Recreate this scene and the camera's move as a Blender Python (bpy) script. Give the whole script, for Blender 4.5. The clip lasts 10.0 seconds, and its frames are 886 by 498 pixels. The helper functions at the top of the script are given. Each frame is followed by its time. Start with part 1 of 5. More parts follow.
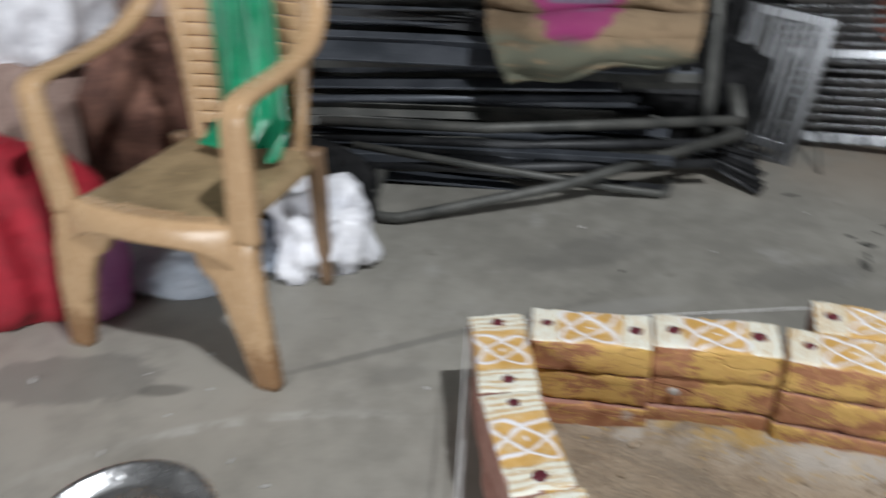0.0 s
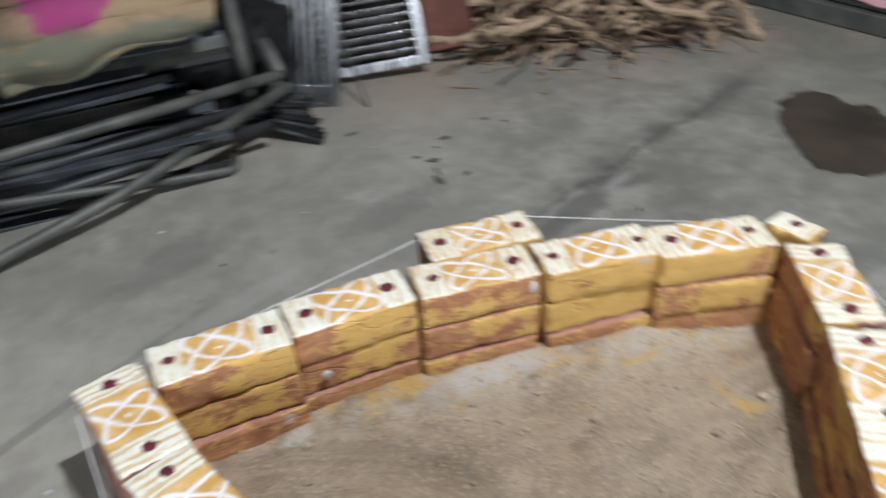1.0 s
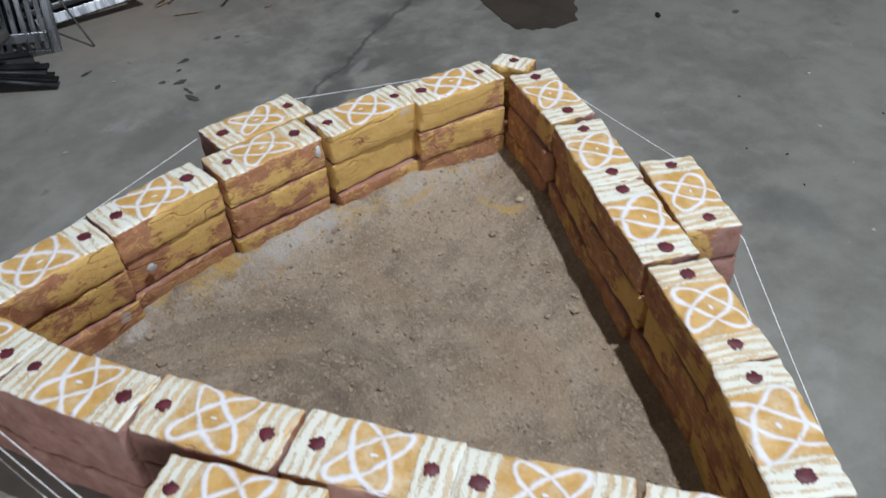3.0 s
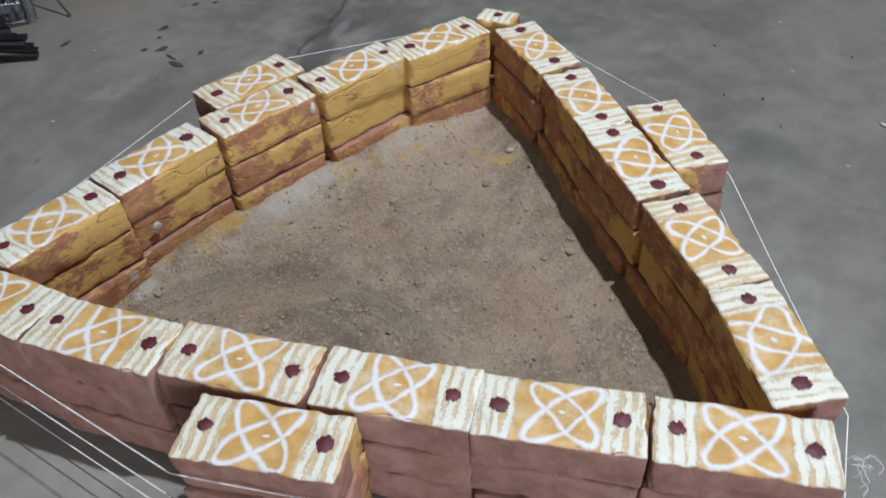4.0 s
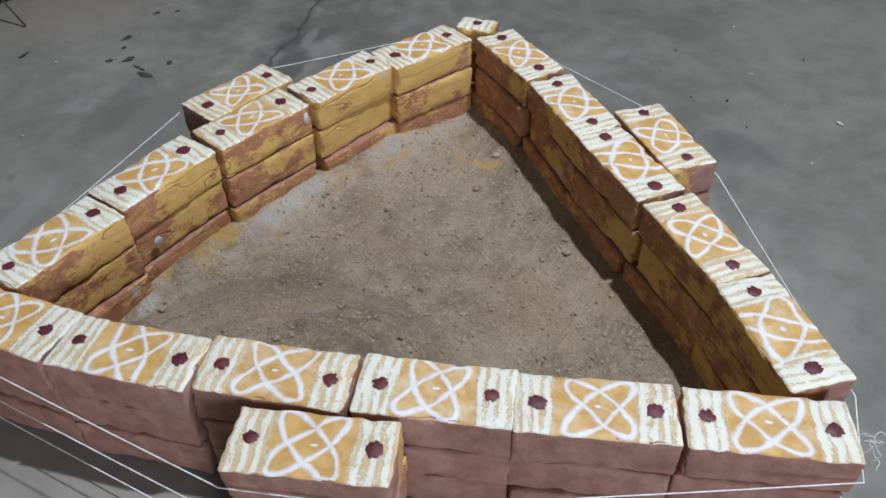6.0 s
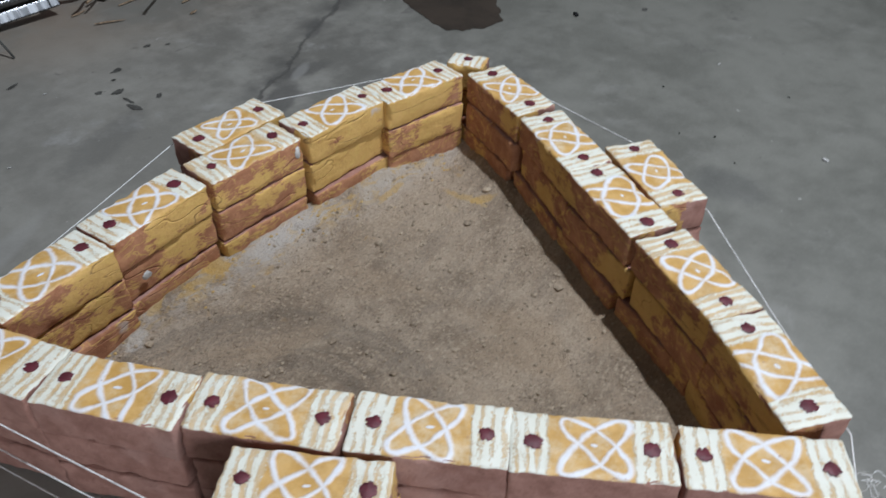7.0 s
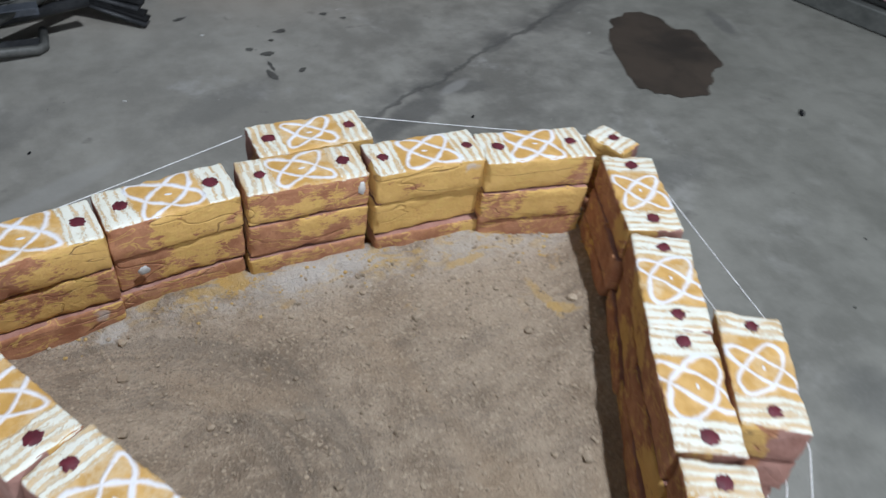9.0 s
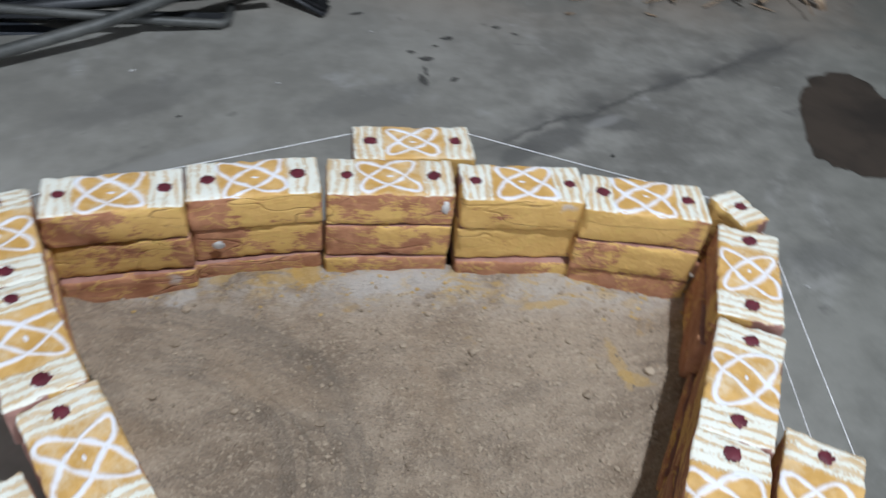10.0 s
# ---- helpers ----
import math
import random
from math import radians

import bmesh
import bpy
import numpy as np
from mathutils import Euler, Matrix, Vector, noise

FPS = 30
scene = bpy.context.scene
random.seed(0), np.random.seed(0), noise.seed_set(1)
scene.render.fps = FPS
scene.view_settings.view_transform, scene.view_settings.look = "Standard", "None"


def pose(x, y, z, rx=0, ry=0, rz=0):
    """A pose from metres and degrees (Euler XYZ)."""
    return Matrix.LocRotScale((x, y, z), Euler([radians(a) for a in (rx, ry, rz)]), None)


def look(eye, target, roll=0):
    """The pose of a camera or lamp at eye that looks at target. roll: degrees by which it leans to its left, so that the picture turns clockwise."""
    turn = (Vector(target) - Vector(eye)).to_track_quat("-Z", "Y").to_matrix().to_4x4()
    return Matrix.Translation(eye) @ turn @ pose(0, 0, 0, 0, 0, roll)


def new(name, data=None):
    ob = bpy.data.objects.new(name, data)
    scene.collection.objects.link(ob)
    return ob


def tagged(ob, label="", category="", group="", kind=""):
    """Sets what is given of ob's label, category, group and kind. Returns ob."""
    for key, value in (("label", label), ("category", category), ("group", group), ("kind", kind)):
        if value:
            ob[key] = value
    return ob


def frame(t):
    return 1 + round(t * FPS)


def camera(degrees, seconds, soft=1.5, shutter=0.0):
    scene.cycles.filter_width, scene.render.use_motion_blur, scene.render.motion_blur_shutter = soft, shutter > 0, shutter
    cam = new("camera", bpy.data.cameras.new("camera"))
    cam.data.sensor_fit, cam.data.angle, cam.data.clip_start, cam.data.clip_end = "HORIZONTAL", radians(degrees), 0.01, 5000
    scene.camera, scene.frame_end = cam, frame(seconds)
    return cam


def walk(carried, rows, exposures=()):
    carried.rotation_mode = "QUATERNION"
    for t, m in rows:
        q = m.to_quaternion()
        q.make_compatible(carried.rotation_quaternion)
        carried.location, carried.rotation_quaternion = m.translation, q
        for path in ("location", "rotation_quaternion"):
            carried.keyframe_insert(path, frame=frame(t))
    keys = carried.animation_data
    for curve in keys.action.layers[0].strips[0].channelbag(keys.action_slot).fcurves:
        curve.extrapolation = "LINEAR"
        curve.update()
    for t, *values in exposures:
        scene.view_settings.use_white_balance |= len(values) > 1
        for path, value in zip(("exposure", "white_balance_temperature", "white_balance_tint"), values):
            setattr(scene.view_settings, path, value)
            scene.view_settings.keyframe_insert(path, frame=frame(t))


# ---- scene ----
cam = camera(58.2, 10.0, 1.5, 0.7)
PATH = [
    (0, (0.116, -1.266, 1.169), (-0.518, 0.32, 0.129), -2.4),
    (0.5, (0.096, -1.178, 1.143), (-0.046, 0.484, 0.04), -3.3),
    (1, (0.069, -1.101, 1.127), (0.435, 0.487, -0.031), -3.4),
    (1.5, (-0.053, -1.09, 1.137), (0.767, 0.302, -0.043), -2.5),
    (2, (-0.136, -1.122, 1.131), (0.831, 0.132, -0.091), -1.7),
    (2.5, (-0.14, -1.211, 1.124), (0.802, 0.022, -0.138), -1.8),
    (3, (-0.144, -1.307, 1.113), (0.756, -0.068, -0.173), -2.9),
    (3.2, (-0.161, -1.329, 1.113), (0.735, -0.092, -0.178), -3.1),
    (4.3, (-0.275, -1.314, 1.107), (0.687, -0.206, -0.252), -2.4),
    (4.5, (-0.304, -1.306, 1.101), (0.681, -0.229, -0.266), -1.5),
    (5, (-0.347, -1.289, 1.106), (0.68, -0.252, -0.262), -0.6),
    (5.5, (-0.361, -1.261, 1.12), (0.698, -0.23, -0.228), -0.4),
    (5.7, (-0.359, -1.25, 1.135), (0.704, -0.218, -0.209), -0.4),
    (6.8, (-0.371, -1.212, 1.146), (0.74, -0.179, -0.157), 0.1),
    (7, (-0.364, -1.217, 1.143), (0.767, -0.178, -0.138), 0.7),
    (7.5, (-0.306, -1.235, 1.142), (0.823, -0.162, -0.112), 3.6),
    (8, (-0.142, -1.262, 1.148), (0.866, -0.064, -0.097), 6.0),
    (8.5, (0.007, -1.254, 1.16), (0.802, 0.065, -0.116), 6.8),
    (9, (0.091, -1.119, 1.12), (0.786, 0.203, -0.209), 7.8),
    (9.5, (0.214, -1.052, 1.109), (0.721, 0.31, -0.265), 7.9),
    (10, (0.336, -1.102, 1.114), (0.547, 0.358, -0.236), 6.8),
]
walk(cam, [(t, look(eye, target, roll)) for t, eye, target, roll in PATH],
     [(0, 0.18, 6800, 10), (0.6, 0.42, 6800, 10), (1.2, 0.46, 6500, 10), (2.2, 0.26, 6300, 10), (3.2, 0.05, 6300, 10), (7.5, 0.0, 6250, 10), (8.0, 0.0, 6250, 10), (8.7, 0.25, 6200, 10), (10, 0.22, 6150, 10)])

# ---- light: one strong lamp hung over the bricks, and a low fill from an added opening ----
def lamp(name, kind, place, power, colour, size):
    data = bpy.data.lights.new(name, kind)
    data.energy, data.color = power, colour
    if kind == "AREA":
        data.shape, data.size = "DISK", size
    else:
        data.shadow_soft_size = size
    ob = new(name, data)
    ob.location = place
    return ob


lamp("hall_lamp", "POINT", (1.18, -1.13, 3.6), 495, (0.92, 0.98, 1.05), 0.05)
# added low fill from behind the camera; its real source is not known
fill_light = lamp("doorway_daylight", "AREA", (-1.9, -6.35, 1.25), 215, (0.92, 0.98, 1.06), 1.7)
fill_light.data.shape, fill_light.data.size_y = "RECTANGLE", 2.2
fill_light.rotation_euler = (radians(90), 0, 0)
world = bpy.data.worlds.new("world")
scene.world = world
world.use_nodes = True
world.node_tree.nodes["Background"].inputs[0].default_value = (0.5, 0.53, 0.56, 1)
world.node_tree.nodes["Background"].inputs[1].default_value = 0.002


# ---- materials ----
class Shader:
    """A node material with short ways to wire it."""

    def __init__(self, name, rough=0.6, metal=0.0):
        self.mat = bpy.data.materials.new(name)
        self.mat.use_nodes = True
        self.tree = self.mat.node_tree
        self.bsdf = self.tree.nodes["Principled BSDF"]
        self.bsdf.inputs["Roughness"].default_value = rough
        self.bsdf.inputs["Metallic"].default_value = metal
        self.height = None

    def node(self, kind, **ins):
        nd = self.tree.nodes.new(kind)
        for key, value in ins.items():
            self.put(nd.inputs[key.replace("_", " ")], value)
        return nd

    def put(self, socket, value):
        if isinstance(value, bpy.types.NodeSocket):
            self.tree.links.new(value, socket)
        else:
            socket.default_value = value

    def math(self, op, a, b=0.0, c=0.0):
        nd = self.tree.nodes.new("ShaderNodeMath")
        nd.operation = op
        for i, v in enumerate((a, b, c)):
            self.put(nd.inputs[i], v)
        return nd.outputs[0]

    def vec(self, op, a, b):
        nd = self.tree.nodes.new("ShaderNodeVectorMath")
        nd.operation = op
        self.put(nd.inputs[0], a)
        self.put(nd.inputs[1], b)
        return nd.outputs[0]

    def step(self, v, lo, hi):
        nd = self.tree.nodes.new("ShaderNodeMapRange")
        nd.interpolation_type = "SMOOTHSTEP"
        self.put(nd.inputs[0], v)
        self.put(nd.inputs[1], lo)
        self.put(nd.inputs[2], hi)
        return nd.outputs[0]

    def coords(self, vary=True):
        co = self.node("ShaderNodeTexCoord").outputs["Object"]
        if not vary:
            return co, co, None
        rnd = self.node("ShaderNodeObjectInfo").outputs["Random"]
        shift = self.node("ShaderNodeCombineXYZ", X=self.math("MULTIPLY", rnd, 37.0), Y=self.math("MULTIPLY", rnd, 91.0), Z=self.math("MULTIPLY", rnd, 53.0)).outputs[0]
        return co, self.vec("ADD", co, shift), rnd

    def noise(self, co, scale, detail=4.0, rough=0.55, warp=0.0):
        nd = self.node("ShaderNodeTexNoise", Vector=co, Scale=scale, Detail=detail, Roughness=rough, Distortion=warp)
        return nd.outputs["Fac"]

    def mix(self, fac, a, b):
        nd = self.tree.nodes.new("ShaderNodeMix")
        nd.data_type = "RGBA"
        self.put(nd.inputs["Factor"], fac)
        for key, v in (("A", a), ("B", b)):
            sock = [s for s in nd.inputs if s.name == key and s.type == "RGBA"][0]
            self.put(sock, (*v, 1) if isinstance(v, tuple) else v)
        return [s for s in nd.outputs if s.type == "RGBA"][0]

    def done(self, colour, height=None, depth=0.002, strength=0.6, rough=None):
        self.put(self.bsdf.inputs["Base Color"], (*colour, 1) if isinstance(colour, tuple) else colour)
        if height is not None:
            bump = self.node("ShaderNodeBump", Strength=strength, Distance=depth, Height=height)
            self.tree.links.new(bump.outputs[0], self.bsdf.inputs["Normal"])
        if rough is not None:
            self.put(self.bsdf.inputs["Roughness"], rough)
        return self.mat


def plain_mat(name, dark, light, scale=12.0, rough=0.6, metal=0.0, depth=0.001, fine=90.0, spec=0.5):
    """A surface of two tones, blotched at one scale and grained at another."""
    s = Shader(name, rough, metal)
    s.bsdf.inputs["Specular IOR Level"].default_value = spec
    co, far, rnd = s.coords()
    big, small = s.noise(far, scale), s.noise(far, fine, 3.0)
    col = s.mix(s.step(s.math("ADD", s.math("MULTIPLY", big, 0.7), s.math("MULTIPLY", small, 0.3)), 0.35, 0.65), dark, light)
    return s.done(col, s.math("ADD", big, small), depth, 0.5, s.math("MULTIPLY_ADD", small, 0.2, rough - 0.1))


def brick_mat(name, smear, bias=0.0):
    s = Shader(name, 0.85)
    co, far, rnd = s.coords()
    info = s.node("ShaderNodeObjectInfo").outputs
    cover, lean = s.node("ShaderNodeSeparateColor", Color=info["Color"]).outputs[2], info["Alpha"]
    big, mid, fine = s.noise(far, 7.0, 3.0), s.noise(far, 28.0, 5.0, 0.6), s.noise(far, 160.0, 3.0)
    if smear:
        col = s.mix(s.step(mid, 0.3, 0.7), (0.31, 0.130, 0.066), (0.47, 0.228, 0.120))
        col = s.mix(s.math("MULTIPLY", s.step(big, 0.55, 0.72), 0.3), col, (0.43, 0.248, 0.165))
    else:
        col = s.mix(s.step(mid, 0.3, 0.7), (0.27, 0.130, 0.100), (0.40, 0.213, 0.168))
        col = s.mix(s.math("MULTIPLY", s.step(big, 0.52, 0.7), 0.5), col, (0.42, 0.265, 0.225))
    col = s.mix(s.math("MULTIPLY", s.step(fine, 0.6, 0.75), 0.35), col, (0.12, 0.055, 0.04))
    if smear:
        patch = s.math("ADD", s.noise(far, 6.5, 2.0, 0.5, 0.6), s.math("MULTIPLY", s.math("SUBTRACT", mid, 0.5), 0.45))
        patch = s.math("ADD", patch, s.math("MULTIPLY_ADD", s.math("SUBTRACT", rnd, 0.5), 0.05, bias))
        # how much ochre was smeared on this brick, and towards which of its ends
        x = s.node("ShaderNodeSeparateXYZ", Vector=co).outputs[0]
        patch = s.math("ADD", patch, s.math("MULTIPLY", s.math("SUBTRACT", cover, 0.5), 0.5))
        patch = s.math("ADD", patch, s.math("MULTIPLY", s.math("MULTIPLY", s.math("SUBTRACT", lean, 0.5), x), 3.2))
        patch = s.math("ADD", patch, s.math("MULTIPLY", s.math("SUBTRACT", s.noise(s.vec("MULTIPLY", far, (0.5, 1.0, 1.6)), 110.0, 5.0, 0.75), 0.5), 0.55))
        mask = s.step(patch, 0.482, 0.506)
        col = s.mix(s.math("MULTIPLY", mask, s.math("MULTIPLY_ADD", fine, 0.5, 0.62)), col, s.mix(mid, (0.53, 0.322, 0.085), (0.69, 0.455, 0.150)))
        brush = s.step(s.math("ABSOLUTE", s.math("SUBTRACT", s.noise(s.vec("MULTIPLY", far, (0.6, 0.6, 1.3)), 22.0, 2.0, 0.5, 1.2), 0.5)), 0.008, 0.022)
        brush = s.math("MULTIPLY", s.math("SUBTRACT", 1.0, brush), s.step(s.noise(far, 9.0, 2.0), 0.40, 0.52))
        col = s.mix(s.math("MULTIPLY", brush, 0.7), col, (0.60, 0.40, 0.12))
        ash = s.step(s.noise(far, 11.0, 3.0), 0.70, 0.76)
        col = s.mix(s.math("MULTIPLY", ash, 0.7), col, (0.5, 0.45, 0.42))
    groove = s.step(s.math("ABSOLUTE", s.math("SUBTRACT", s.noise(s.vec("MULTIPLY", far, (0.35, 0.6, 1.6)), 9.0, 2.0, 0.5, 0.5), 0.5)), 0.0, 0.007)
    col = s.mix(s.math("MULTIPLY", s.math("SUBTRACT", 1.0, groove), s.math("MULTIPLY", s.step(mid, 0.52, 0.62), 0.5 if smear else 0.22)), col, (0.09, 0.045, 0.03))
    h = s.math("ADD", s.math("ADD", mid, s.math("MULTIPLY", fine, 0.4)), s.math("MULTIPLY", groove, 0.5 if smear else 0.15))
    return s.done(col, h, 0.004, 0.9)


def painted_mat():
    """Ochre paint with cream brush strokes across both ends and two crossing white loops between them."""
    s = Shader("painted_brick_top", 0.62)
    co, far, rnd = s.coords()
    wob = s.node("ShaderNodeTexNoise", Vector=far, Scale=15.0, Detail=1.5).outputs["Color"]
    wob = s.vec("MULTIPLY", s.vec("SUBTRACT", wob, (0.5, 0.5, 0.5)), (0.024, 0.024, 0.0))
    xyz = s.node("ShaderNodeSeparateXYZ", Vector=s.vec("ADD", co, wob)).outputs
    x, y = xyz[0], xyz[1]
    mid, fine = s.noise(far, 30.0, 4.0), s.noise(far, 210.0, 3.0, 0.6)
    grain = s.noise(far, 420.0, 3.0, 0.7)
    edge = s.math("ADD", s.math("MULTIPLY", s.math("SUBTRACT", s.noise(far, 130.0, 3.0), 0.5), 0.012), s.math("MULTIPLY", s.math("SUBTRACT", grain, 0.5), 0.012))
    base = s.mix(s.step(mid, 0.35, 0.65), (0.50, 0.282, 0.070), (0.62, 0.375, 0.125))
    base = s.mix(s.math("MULTIPLY", s.step(fine, 0.63, 0.75), 0.4), base, (0.42, 0.19, 0.05))
    # brush strokes across the ends
    ax = s.math("ABSOLUTE", x)
    streak = s.noise(s.vec("MULTIPLY", far, (1.0, 0.14, 1.0)), 150.0, 3.0, 0.6)
    wave = s.math("SINE", s.math("MULTIPLY_ADD", ax, 372.0, s.math("MULTIPLY_ADD", rnd, 5.0, s.math("MULTIPLY", y, s.math("MULTIPLY_ADD", s.math("FRACT", s.math("MULTIPLY", rnd, 5.7)), 36.0, -18.0)))))
    wave = s.math("ADD", wave, s.math("MULTIPLY", s.math("SUBTRACT", streak, 0.5), 5.0))
    wave = s.math("ADD", wave, s.math("MULTIPLY", s.math("SUBTRACT", grain, 0.5), 3.8))
    wave = s.math("ADD", wave, s.math("MULTIPLY", s.math("SUBTRACT", fine, 0.5), 3.4))
    wave = s.math("ADD", wave, s.math("MULTIPLY_ADD", s.math("FRACT", s.math("MULTIPLY", rnd, 3.1)), 0.9, 0.05))
    wave = s.math("ADD", wave, s.math("MULTIPLY", s.math("SUBTRACT", mid, 0.5), 2.4))
    zone = s.step(s.math("ADD", ax, edge), 0.056, 0.062)
    wash = s.math("MULTIPLY", zone, s.math("MULTIPLY_ADD", streak, 0.68, 0.0))
    cream = s.math("MULTIPLY", s.step(wave, -0.35, 0.35), zone)
    cream = s.math("MULTIPLY", cream, s.math("MULTIPLY", s.step(fine, 0.2, 0.36), s.step(grain, 0.12, 0.38)))
    cream = s.math("MAXIMUM", cream, wash)
    # two loops
    sep = s.node("ShaderNodeSeparateColor", Color=s.node("ShaderNodeObjectInfo").outputs["Color"]).outputs
    grow = s.math("MULTIPLY_ADD", s.math("FRACT", s.math("MULTIPLY", rnd, 13.7)), -0.14, 1.07)
    mx = s.math("MULTIPLY", s.math("ADD", x, s.math("MULTIPLY_ADD", s.math("FRACT", s.math("MULTIPLY", rnd, 29.1)), 0.014, -0.007)), grow)
    my = s.math("MULTIPLY", y, grow)
    strokes = None
    for sign, slant, a, b in ((1.0, sep[0], 0.065, 0.0215), (-1.0, sep[1], 0.064, 0.0215)):
        ang = s.math("MULTIPLY", slant, sign * math.pi / 2)
        b = s.math("MULTIPLY_ADD", s.math("MAXIMUM", s.math("SUBTRACT", 0.42, slant), 0.0), 0.09, b)
        ca, sa = s.math("COSINE", ang), s.math("SINE", ang)
        u = s.math("ADD", s.math("MULTIPLY", mx, ca), s.math("MULTIPLY", my, sa))
        v = s.math("SUBTRACT", s.math("MULTIPLY", my, ca), s.math("MULTIPLY", mx, sa))
        q = s.math("SQRT", s.math("ADD", s.math("POWER", s.math("DIVIDE", u, a), 2.0), s.math("POWER", s.math("DIVIDE", v, b), 2.0)))
        g = s.math("SQRT", s.math("ADD", s.math("POWER", s.math("DIVIDE", u, a * a), 2.0), s.math("POWER", s.math("DIVIDE", v, s.math("MULTIPLY", b, b)), 2.0)))
        d = s.math("DIVIDE", s.math("MULTIPLY", s.math("ABSOLUTE", s.math("SUBTRACT", q, 1.0)), q), s.math("MAXIMUM", g, 0.001))
        line = s.math("SUBTRACT", 1.0, s.step(s.math("ADD", d, s.math("MULTIPLY", edge, 0.25)), s.math("MULTIPLY_ADD", mid, 0.0055, -0.0020), s.math("MULTIPLY_ADD", mid, 0.0080, 0.0026)))
        strokes = line if strokes is None else s.math("MAXIMUM", strokes, line)
    spot = s.math("SQRT", s.math("ADD", s.math("POWER", s.math("MULTIPLY", x, 0.55), 2.0), s.math("POWER", y, 2.0)))
    strokes = s.math("MAXIMUM", strokes, s.math("SUBTRACT", 1.0, s.step(spot, 0.0022, 0.0038)))
    strokes = s.math("MULTIPLY", strokes, s.math("MULTIPLY", s.step(fine, 0.16, 0.38), s.step(grain, 0.14, 0.42)))
    veil = s.math("MULTIPLY", s.step(s.noise(far, 26.0, 4.0, 0.7), 0.42, 0.72), s.math("MULTIPLY", s.math("FRACT", s.math("MULTIPLY", rnd, 17.9)), 0.55))
    base = s.mix(veil, base, (0.72, 0.66, 0.52))
    col = s.mix(cream, base, s.mix(mid, (0.69, 0.67, 0.55), (0.77, 0.77, 0.71)))
    col = s.mix(s.math("MULTIPLY", strokes, s.math("MULTIPLY_ADD", mid, 0.5, 0.62)), col, (0.76, 0.78, 0.84))
    worn = s.math("MULTIPLY", s.step(s.noise(far, 70.0, 5.0, 0.7), 0.66, 0.72), 0.75)
    col = s.mix(worn, col, (0.36, 0.2, 0.12))
    h = s.math("ADD", s.math("ADD", s.math("MULTIPLY", cream, 0.7), s.math("MULTIPLY", strokes, 0.8)), s.math("ADD", mid, s.math("MULTIPLY", fine, 0.4)))
    return s.done(col, h, 0.0016, 0.8)


